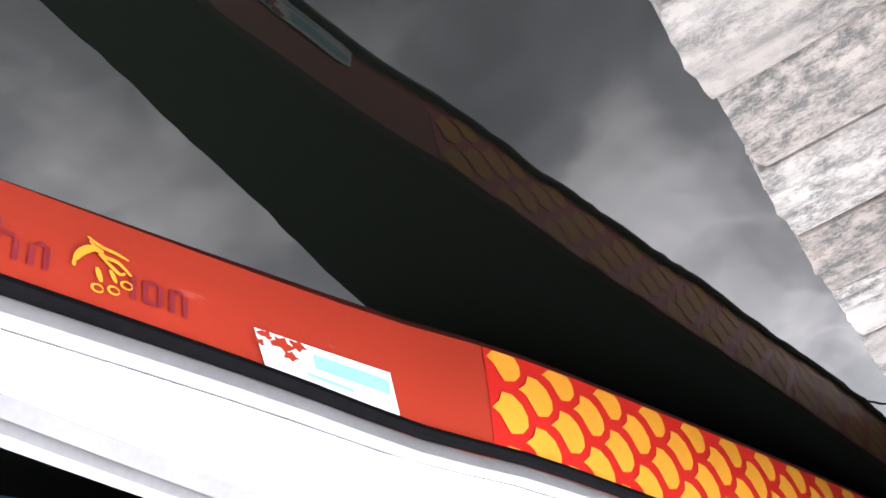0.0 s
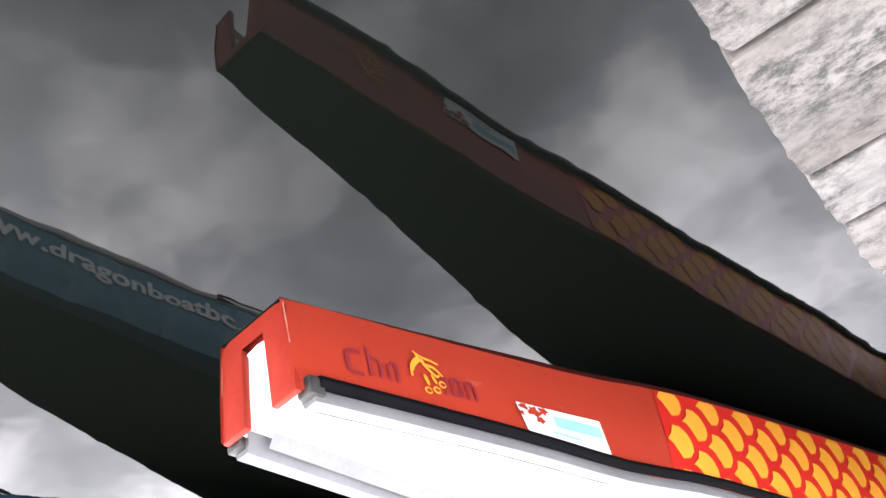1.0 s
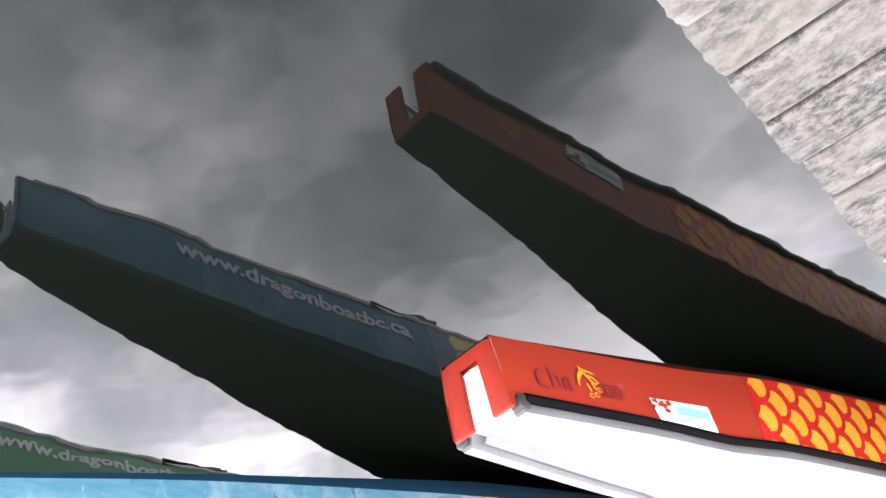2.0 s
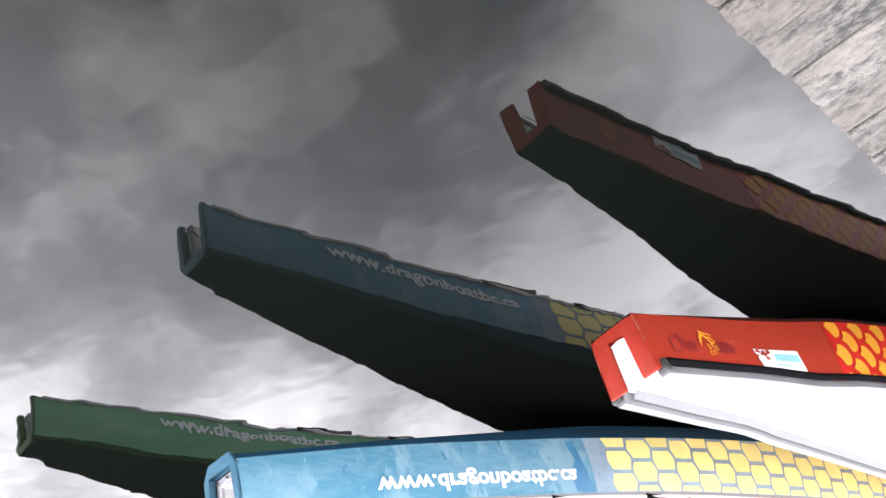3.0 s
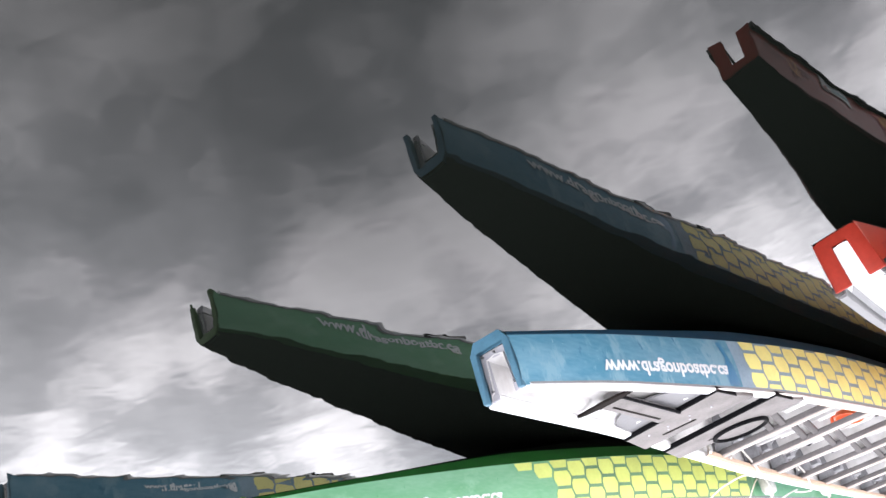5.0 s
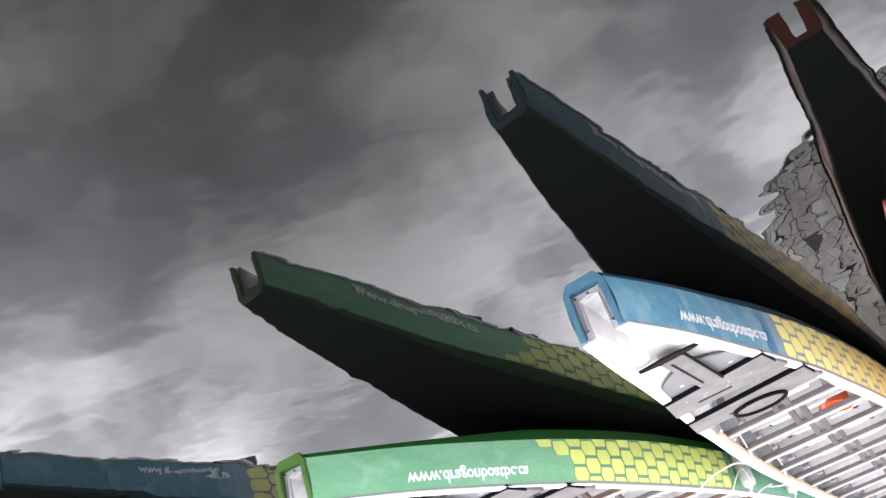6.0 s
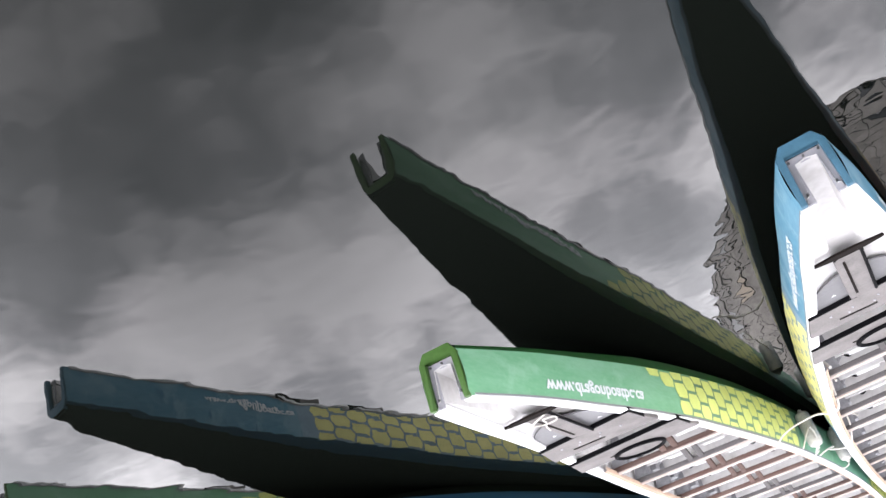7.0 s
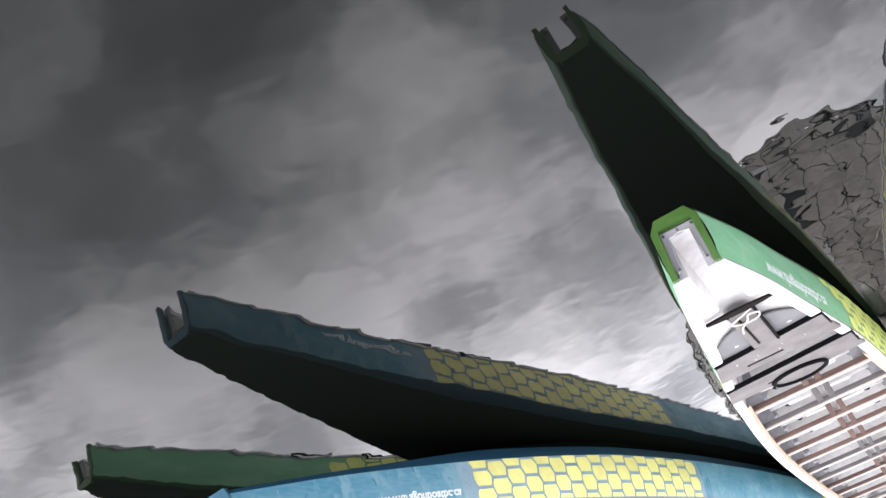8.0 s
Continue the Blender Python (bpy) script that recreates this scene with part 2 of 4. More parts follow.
DOCK_WOOD = dock_wood()
DOCK_FRAME = material("dark_dock_timber", (0.10, 0.085, 0.07), 0.8, vary=0.2)
BROWN_WOOD = material("reddish_brown_dock_wood", (0.16, 0.075, 0.06), 0.75, other=(0.09, 0.06, 0.055), scale=5, grain=50, bump=0.3, per_piece=0.2)
PANEL = material("silver_triangle_panel", (0.62, 0.575, 0.525), 0.4, metal=0.1, vary=0.25, scale=0.35, grain=1.6, other=(0.30, 0.275, 0.25), spec=0.6)
# cream colour stands for the sun glint on one dome panel
GLINT_PANEL = material("cream_glint_panel", (0.92, 0.78, 0.62), 0.3, vary=0.05, scale=0.3)
STRUT = material("white_strut", (0.72, 0.72, 0.72), 0.45, vary=0.08, scale=0.5)
DARK_GLASS = material("dark_glazing", (0.03, 0.035, 0.04), 0.15, vary=0.2, scale=0.2)
CONCRETE = material("grey_shore_rock", (0.20, 0.195, 0.185), 0.85, vary=0.25, scale=0.4, grain=4, bump=0.4)


def water_material():
    m = bpy.data.materials.new("still_harbour_water")
    m.use_nodes = True
    n, l = m.node_tree.nodes, m.node_tree.links
    p = n["Principled BSDF"]
    p.inputs["Base Color"].default_value = (0.0034, 0.0042, 0.0034, 1)
    p.inputs["Roughness"].default_value = 0.0
    p.inputs["IOR"].default_value = 1.333
    tc = n.new("ShaderNodeTexCoord")
    b = None
    for scale, dist, height in ((1.7, 0.5, 0.0036), (6.5, 0.3, 0.0008)):
        w = n.new("ShaderNodeTexNoise")
        w.inputs["Scale"].default_value, w.inputs["Detail"].default_value, w.inputs["Distortion"].default_value = scale, 1.0, dist
        l.new(tc.outputs["Object"], w.inputs["Vector"])
        nb = n.new("ShaderNodeBump")
        nb.inputs["Strength"].default_value, nb.inputs["Distance"].default_value = 1.0, height
        l.new(w.outputs["Fac"], nb.inputs["Height"])
        if b:
            l.new(b.outputs[0], nb.inputs["Normal"])
        b = nb
    l.new(b.outputs[0], p.inputs["Normal"])
    return m


WATER = water_material()


# ---- building helpers ----
def part(name, bm, mat, parent, label="", smooth=True):
    me = bpy.data.meshes.new(name)
    bmesh.ops.recalc_face_normals(bm, faces=bm.faces)
    bm.to_mesh(me)
    bm.free()
    for m in mat if isinstance(mat, (list, tuple)) else [mat]:
        me.materials.append(m)
    if smooth:
        for poly in me.polygons:
            poly.use_smooth = True
        me.set_sharp_from_angle(angle=radians(35))
    ob = new(name, me)
    ob.parent = parent
    return tagged(ob, label)


def thing(name, label, category, group="", kind=""):
    return tagged(new(name), label, category, group, kind)


def sheet(bm, rows, closed=False, flat=0):
    """Quads between rows of points."""
    vs = [[bm.verts.new(p) for p in r] for r in rows]
    for a, b in zip(vs, vs[1:]):
        k = len(a)
        for i in range(k if closed else k - 1):
            f = bm.faces.new((a[i], a[(i + 1) % k], b[(i + 1) % k], b[i]))
            f.material_index = flat
    return vs


def prism(bm, outline, depth, bevel=0.0):
    """An outline of 3D points, thickened along the vector depth."""
    a = [bm.verts.new(p) for p in outline]
    b = [bm.verts.new(Vector(p) + Vector(depth)) for p in outline]
    k = len(a)
    faces = [bm.faces.new(a), bm.faces.new(b[::-1])]
    for i in range(k):
        faces.append(bm.faces.new((a[i], b[i], b[(i + 1) % k], a[(i + 1) % k])))
    if bevel:
        es = {e for f in faces for e in f.edges}
        bmesh.ops.bevel(bm, geom=list(es), offset=bevel, segments=2, affect="EDGES", profile=0.6)


def box(bm, lo, hi, bevel=0.0):
    x0, y0, z0 = lo
    x1, y1, z1 = hi
    prism(bm, [(x0, y0, z0), (x1, y0, z0), (x1, y1, z0), (x0, y1, z0)], (0, 0, z1 - z0), bevel)


def tube(bm, points, radius, sides=8, caps=True):
    pts = [Vector(p) for p in points]
    rows, up = [], Vector((0, 0, 1))
    for i, p in enumerate(pts):
        d = (pts[min(i + 1, len(pts) - 1)] - pts[max(i - 1, 0)]).normalized()
        s = d.cross(up if abs(d.z) < 0.95 else Vector((1, 0, 0))).normalized()
        q = s.cross(d)
        r = radius[i] if isinstance(radius, (list, tuple)) else radius
        rows.append([p + r * (s * math.cos(2 * math.pi * k / sides) + q * math.sin(2 * math.pi * k / sides)) for k in range(sides)])
    vs = sheet(bm, rows, closed=True)
    if caps:
        bm.faces.new(vs[0])
        bm.faces.new(vs[-1][::-1])


def curve(*knots):
    """A smooth function through (s, value) knots."""
    xs, ys = [k[0] for k in knots], [k[1] for k in knots]
    tg = [(ys[min(i + 1, len(ys) - 1)] - ys[max(i - 1, 0)]) / (xs[min(i + 1, len(xs) - 1)] - xs[max(i - 1, 0)]) for i in range(len(xs))]
    tg[-1] = 0.0

    def at(s):
        s = min(max(s, xs[0]), xs[-1])
        i = max(k for k in range(len(xs) - 1) if xs[k] <= s) if s > xs[0] else 0
        h = xs[i + 1] - xs[i]
        t = (s - xs[i]) / h
        return (ys[i] * (1 + 2 * t) * (1 - t) ** 2 + tg[i] * h * t * (1 - t) ** 2 + ys[i + 1] * t * t * (3 - 2 * t) + tg[i + 1] * h * t * t * (t - 1))
    return at


def smooth_line(points, steps=6):
    pts = [Vector(p) for p in points]
    out = []
    for i in range(len(pts) - 1):
        a, b, c, d = pts[max(i - 1, 0)], pts[i], pts[i + 1], pts[min(i + 2, len(pts) - 1)]
        for k in range(steps):
            t = k / steps
            out.append(0.5 * (2 * b + (c - a) * t + (2 * a - 5 * b + 4 * c - d) * t * t + (3 * b - a - 3 * c + d) * t ** 3))
    return out + [pts[-1]]


# ---- water ----
bm = bmesh.new()
prism(bm, [(-1500, -1500, -3), (1500, -1500, -3), (1500, 1500, -3), (-1500, 1500, -3)], (0, 0, 3))
water = part("water", bm, WATER, None, smooth=False)
tagged(water, "dark still harbour water mirroring a cloudy sky", "water", kind="structure")


# ---- boats ----
# Local frame: y runs from the end that faces the open water into the boat, x is athwartships, z is up from the water.
class Hull:
    def __init__(self, length, half, foot, rim, chine, keel, floor, bulge=0.012, strip=0.095):
        self.bulge, self.strip = bulge, strip
        self.length, self.half, self.foot, self.rim, self.chine, self.keel, self.floor = length, half, foot, rim, chine, keel, floor

    def e(self, s):
        return min(s, self.length - s)

    def skin(self, s, side, t, off=0.0):
        """A point of the topside: t is 0 at its lower edge and 1 at the rim."""
        e = self.e(s)
        a, b = self.foot(e), self.half(e)
        x = a + (b - a) * t + self.bulge * math.sin(math.pi * t)
        d = 0.02
        slope = (self.half(self.e(s + d)) - self.half(self.e(s - d))) / (2 * d) if 0 < s < self.length else 0
        nrm = Vector((1, -slope, 0)).normalized()
        return Vector((side * (x + off * nrm.x), s + off * nrm.y, self.chine(e) + (self.rim(e) - self.chine(e)) * t))

    def bottom(self, e, x):
        """Height of the hull bottom at a distance x from the middle."""
        d = self.tuck(e)
        a, c, k = self.foot(e) - 0.45 * d, self.chine(e) - d, self.keel(e)
        q = min(1.0, (abs(x) / a) ** 1.25)
        return k + (c - k) * q ** 2.6

    def tuck(self, e):
        return min(self.strip, 0.6 * (self.chine(e) - self.keel(e)))

    def stations(self, a=0.0, b=None, step=0.2):
        b = self.length if b is None else b
        k = max(2, int((b - a) / step))
        return [a + (b - a) * i / k for i in range(k + 1)]


CLUB = Hull(17.0,
            curve((0, 0.113), (0.7, 0.218), (1.4, 0.301), (2.1, 0.391), (2.8, 0.479), (3.5, 0.544), (4.5, 0.633), (6.0, 0.722), (8.5, 0.769)),
            curve((0, 0.112), (0.7, 0.223), (1.4, 0.309), (2.1, 0.408), (2.8, 0.502), (3.5, 0.574), (4.5, 0.671), (6.0, 0.769), (8.5, 0.83)),
            curve((0, 0.871), (0.7, 0.805), (1.4, 0.753), (2.1, 0.711), (2.8, 0.683), (3.5, 0.665), (4.5, 0.644), (6.0, 0.615), (8.5, 0.593)),
            curve((0, 0.611), (0.7, 0.519), (1.4, 0.439), (2.43, 0.35), (4.2, 0.25), (8.5, 0.224)),
            curve((0, 0.572), (1.0, 0.415), (2.0, 0.245), (3.0, 0.09), (4.0, -0.05), (5.0, -0.12), (8.5, -0.2)),
            curve((0, 0.655), (0.25, 0.66), (0.9, 0.70), (1.4, 0.685), (1.84, 0.665), (1.94, 0.30), (3.0, 0.20), (8.5, 0.08)))
RACER = Hull(16.6,
             curve((0, 0.124), (0.75, 0.192), (1.2, 0.222), (1.5, 0.275), (2.1, 0.34), (3.5, 0.491), (5.0, 0.62), (8.3, 0.729)),
             curve((0, 0.108), (0.75, 0.186), (1.2, 0.24), (1.5, 0.295), (2.1, 0.365), (3.5, 0.527), (5.0, 0.649), (8.3, 0.743)),
             curve((0, 0.787), (0.75, 0.745), (1.2, 0.724), (1.6, 0.704), (2.4, 0.679), (3.5, 0.651), (5.0, 0.621), (8.3, 0.591)),
             curve((0, 0.522), (0.75, 0.448), (1.5, 0.365), (2.1, 0.312), (3.0, 0.255), (4.2, 0.19), (8.3, 0.163)),
             curve((0, 0.53), (1.0, 0.36), (2.0, 0.15), (3.0, 0.04), (4.0, -0.03), (5.0, -0.09), (8.3, -0.18)),
             curve((0, 0.575), (0.12, 0.64), (0.4, 0.70), (1.2, 0.665), (2.4, 0.60), (4.6, 0.54), (5.2, 0.24), (8.3, 0.1)), 0.004, 0.03)


def mapped_text(hull, side, words, s0, length, t0, height, mat, parent, label, bold=0.0, off=0.005, name="lettering"):
    """Words laid on the topside, read along the hull from s0, with their tops towards the rim."""
    cu = bpy.data.curves.new(name, "FONT")
    cu.body, cu.offset, cu.resolution_u = words, bold, 3
    tmp = new(name, cu)
    bpy.context.view_layer.update()
    me = bpy.data.meshes.new_from_object(tmp.evaluated_get(bpy.context.evaluated_depsgraph_get()))
    bpy.data.objects.remove(tmp)
    xs, ys = [v.co.x for v in me.vertices], [v.co.y for v in me.vertices]
    x0, x1, y1 = min(xs), max(xs), 0.72
    for v in me.vertices:
        k = (v.co.x - x0) / (x1 - x0)
        s = s0 + length * (k if side < 0 else 1 - k)
        e = hull.e(s)
        span = hull.rim(e) - hull.chine(e)
        v.co = hull.skin(s, side, t0 + v.co.y / y1 * height / span, off)
    me.materials.clear()
    me.materials.append(mat)
    ob = new(name, me)
    ob.parent = parent
    return tagged(ob, label)


def patch(bm, hull, side, pts, off):
    """A flat outline in (s, t) laid on the topside."""
    bm.faces.new([bm.verts.new(hull.skin(s, side, t, off)) for s, t in pts])


def hull_shell(hull, root, top_mat, strip_mat, under_mat):
    """Topsides, bottom and inner liner."""
    st = hull.stations()
    for side in (-1, 1):
        bm = bmesh.new()
        sheet(bm, [[hull.skin(s, side, t) for t in (0, 0.2, 0.4, 0.6, 0.8, 1)] for s in st])
        part("topside", bm, top_mat, root)
    # the strip turns down to the water; its shade is put into its colour
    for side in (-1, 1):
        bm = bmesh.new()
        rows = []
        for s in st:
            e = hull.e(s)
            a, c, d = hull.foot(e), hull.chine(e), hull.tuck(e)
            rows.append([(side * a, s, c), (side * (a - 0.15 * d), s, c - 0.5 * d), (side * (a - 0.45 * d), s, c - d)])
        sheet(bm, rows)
        part("chine_strip", bm, strip_mat, root, "strip under the topside in hull colour darkened for shade")
    bm = bmesh.new()
    rows = []
    for s in st:
        e = hull.e(s)
        d = hull.tuck(e)
        a, c, k = hull.foot(e) - 0.45 * d, hull.chine(e) - d, hull.keel(e)
        row = []
        for i in range(17):
            q = -1 + 2 * i / 16
            row.append((a * math.copysign(abs(q) ** 0.8, q), s, k + (c - k) * abs(q) ** 2.6))
        rows.append(row)
    vs = sheet(bm, rows)
    bm.faces.new(vs[0])
    bm.faces.new(vs[-1])
    part("bottom", bm, under_mat, root, "black painted hull bottom")


def rim_line(hull, root, side, width=0.045, name="rim_moulding", mat=None, lift=0.012, label="white rim moulding"):
    bm = bmesh.new()
    rows = []
    for s in hull.stations(0.05, hull.length - 0.05, 0.16):
        p = hull.skin(s, side, 1)
        x, z = abs(p.x), p.z
        rows.append([(side * (x + dx), s, z + dz) for dx, dz in ((0.001, -0.012), (0.009, lift * 0.3), (0.006, lift), (-width + 0.008, lift), (-width, lift * 0.3), (-width, -0.03))])
    vs = sheet(bm, rows, closed=True)
    bm.faces.new(vs[0])
    bm.faces.new(vs[-1][::-1])
    return part(name, bm, mat or WHITE, root, label)


def liner(hull, root, mat, s0=0.018, trough=0.95):
    """The white inside: a shallow deck with a trough at each end, then an open well with a floor."""
    bm = bmesh.new()
    rows = []
    for s in hull.stations(s0, hull.length - s0, 0.08):
        e = hull.e(s)
        w, zr, zf = hull.half(e) - 0.035, hull.rim(e) - 0.01, hull.floor(e)
        fl = 0.075 + (w * 0.72 - 0.075) * min(1, max(0, (e - 0.25) / 2.2))
        open_row = [(w, zr), (w * 0.985, zr - 0.3 * (zr - zf)), ((fl + w) * 0.5 + 0.02, zf + 0.32 * (zr - zf)), (fl, zf + 0.01), (0, zf)]
        gut = min(0.062 + 0.02 * e, w * 0.8)
        deck_row = [(w, zr), (w * 0.9 + gut * 0.1, zr - 0.022), (gut, zr - 0.03), (gut * 0.82, zf + 0.01), (0, zf)]
        q = min(1, max(0, (e - trough) / 0.3))
        row = [(-(a[0] + (b[0] - a[0]) * q), a[1] + (b[1] - a[1]) * q) for a, b in zip(deck_row, open_row)]
        row += [(-x, z) for x, z in row[-2::-1]]
        rows.append([(x, s, max(z, hull.bottom(e, x) + 0.03)) for x, z in row])
    sheet(bm, rows)
    return part("liner", bm, mat, root, "white moulded inside of the hull")


def end_cap(hull, root, mat, far, slot, slot_z, depth=0.034, bevel=0.004, lead=0.012):
    """The U-shaped end frame with chamfered lower corners and a slot that is open at the top."""
    y = hull.length if far else 0.0
    sg = -1 if far else 1
    h, f, zr, zc, zk = hull.half(0), hull.foot(0), hull.rim(0), hull.chine(0), hull.keel(0)
    bm = bmesh.new()
    out = [(-h - 0.004, zr + 0.004), (-f - 0.004, zc + 0.012), (-f * 0.70, zk - 0.006), (f * 0.70, zk - 0.006), (f + 0.004, zc + 0.012), (h + 0.004, zr + 0.004),
           (slot, zr + 0.004), (slot * 0.9, slot_z), (-slot * 0.9, slot_z), (-slot, zr + 0.004)]
    # three convex pieces make the U
    left = [out[0], out[1], out[2], out[8], out[9]]
    base = [out[2], out[3], out[7], out[8]]
    right = [out[3], out[4], out[5], out[6], out[7]]
    for poly in (left, base, right):
        prism(bm, [(x, y - sg * lead, z) for x, z in poly], (0, sg * depth, 0))
    bmesh.ops.remove_doubles(bm, verts=bm.verts, dist=0.0005)
    inner = [f for f in bm.faces if all(e.is_manifold is False for e in f.edges) or sum(len(e.link_faces) > 2 for e in f.edges) >= 1 and abs(f.normal.y) < 0.5 and len(f.verts) == 4 and sum(len(e.link_faces) > 2 for e in f.edges) >= 2]
    bmesh.ops.delete(bm, geom=inner, context="FACES_ONLY")
    bmesh.ops.dissolve_limit(bm, angle_limit=0.01, verts=bm.verts, edges=bm.edges)
    sharp = [e for e in bm.edges if len(e.link_faces) == 2 and e.calc_face_angle(0) > 0.3]
    bmesh.ops.bevel(bm, geom=sharp, offset=bevel, segments=2, affect="EDGES", profile=0.5)
    return part("end_cap", bm, mat, root)


def flange(hull, root, far):
    """Grey U-shaped plate in the end slot, with bolts and a recess behind."""
    y = hull.length if far else 0.0
    sg = -1 if far else 1
    zr = hull.rim(0)
    bm = bmesh.new()
    for x0, x1 in ((-0.088, -0.05), (0.05, 0.088)):
        prism(bm, [(x0, y + sg * 0.03, 0.66), (x1, y + sg * 0.03, 0.66), (x1 * 0.97, y + sg * 0.03, zr - 0.005), (x0 * 0.97, y + sg * 0.03, zr - 0.005)], (0, sg * 0.012, 0))
    prism(bm, [(-0.088, y + sg * 0.03, 0.625), (0.088, y + sg * 0.03, 0.625), (0.088, y + sg * 0.03, 0.66), (-0.088, y + sg * 0.03, 0.66)], (0, sg * 0.012, 0))
    plate = part("flange_plate", bm, PLATE, root, "grey bolted flange plate", smooth=False)
    for x, z in ((-0.07, 0.64), (0.0, 0.64), (0.07, 0.64), (-0.067, 0.82), (0.067, 0.82)):
        bm = bmesh.new()
        bmesh.ops.create_cone(bm, cap_ends=True, segments=6, radius1=0.007, radius2=0.006, depth=0.012, matrix=pose(x, y + sg * 0.024, z, 90))
        part("bolt", bm, STEEL, plate)


def bench(hull, root, s, z, width, ring):
    """A wide grey board across the rim with clipped corners and a black edge; the second one holds a black drum ring."""
    w = hull.half(hull.e(s)) + 0.012
    w2 = hull.half(hull.e(s + width))
    line = [(-w - 0.010, s + 0.22), (-w + 0.01, s - 0.02), (w, s + 0.08)]
    bm = bmesh.new()
    prism(bm, [(x, y, z) for x, y in line + [(w2 + 0.01, s + width + 0.03), (-w2 - 0.01, s + width)]], (0, 0, 0.026), 0.004)
    ob = part("seat_board", bm, SEAT_GREY, root, "grey seat board")
    bm = bmesh.new()
    sheet(bm, [[(x * k, y - dy, z + dz) for k, dy, dz in ((1, 0.0, -0.004), (1.01, 0.012, -0.004), (1.01, 0.012, 0.024), (1, 0.004, 0.030), (0.985, -0.006, 0.0275))] for x, y in line], closed=True)
    part("rubber_edge", bm, RUBBER, ob, "black rubber edge")
    bm = bmesh.new()
    box(bm, (-0.04, s + width * 0.72, z + 0.024), (0.20, s + width * 0.78, z + 0.029), 0.001)
    part("slot", bm, DARK_BOARD, ob, "dark slot")
    if ring:
        bm = bmesh.new()
        pts = [(-0.02 + 0.19 * math.cos(a), s + width * 0.92 + 0.15 * math.sin(a), z + 0.034) for a in np.linspace(0, 2 * math.pi, 33)]
        tube(bm, pts, 0.017, 8, caps=False)
        part("drum_ring", bm, RUBBER, ob, "black oval ring")
        bm = bmesh.new()
        prism(bm, [(x * 0.94 - 0.0012, s + width * 0.92 + (y - s - width * 0.92) * 0.94, z + 0.027) for x, y, _ in pts[:-1]], (0, 0, 0.006))
        part("drum_plate", bm, SEAT_GREY, ob, "grey oval plate inside the ring", smooth=False)
    else:
        for x, y in ((-0.2, 0.5), (-0.06, 0.42), (-0.03, 0.6), (0.1, 0.45), (0.13, 0.6), (0.24, 0.45)):
            bm = bmesh.new()
            bmesh.ops.create_cone(bm, cap_ends=True, segments=8, radius1=0.008, radius2=0.006, depth=0.006, matrix=pose(x, s + width * y, z + 0.029))
            part("bolt", bm, PLATE, ob)
    return ob


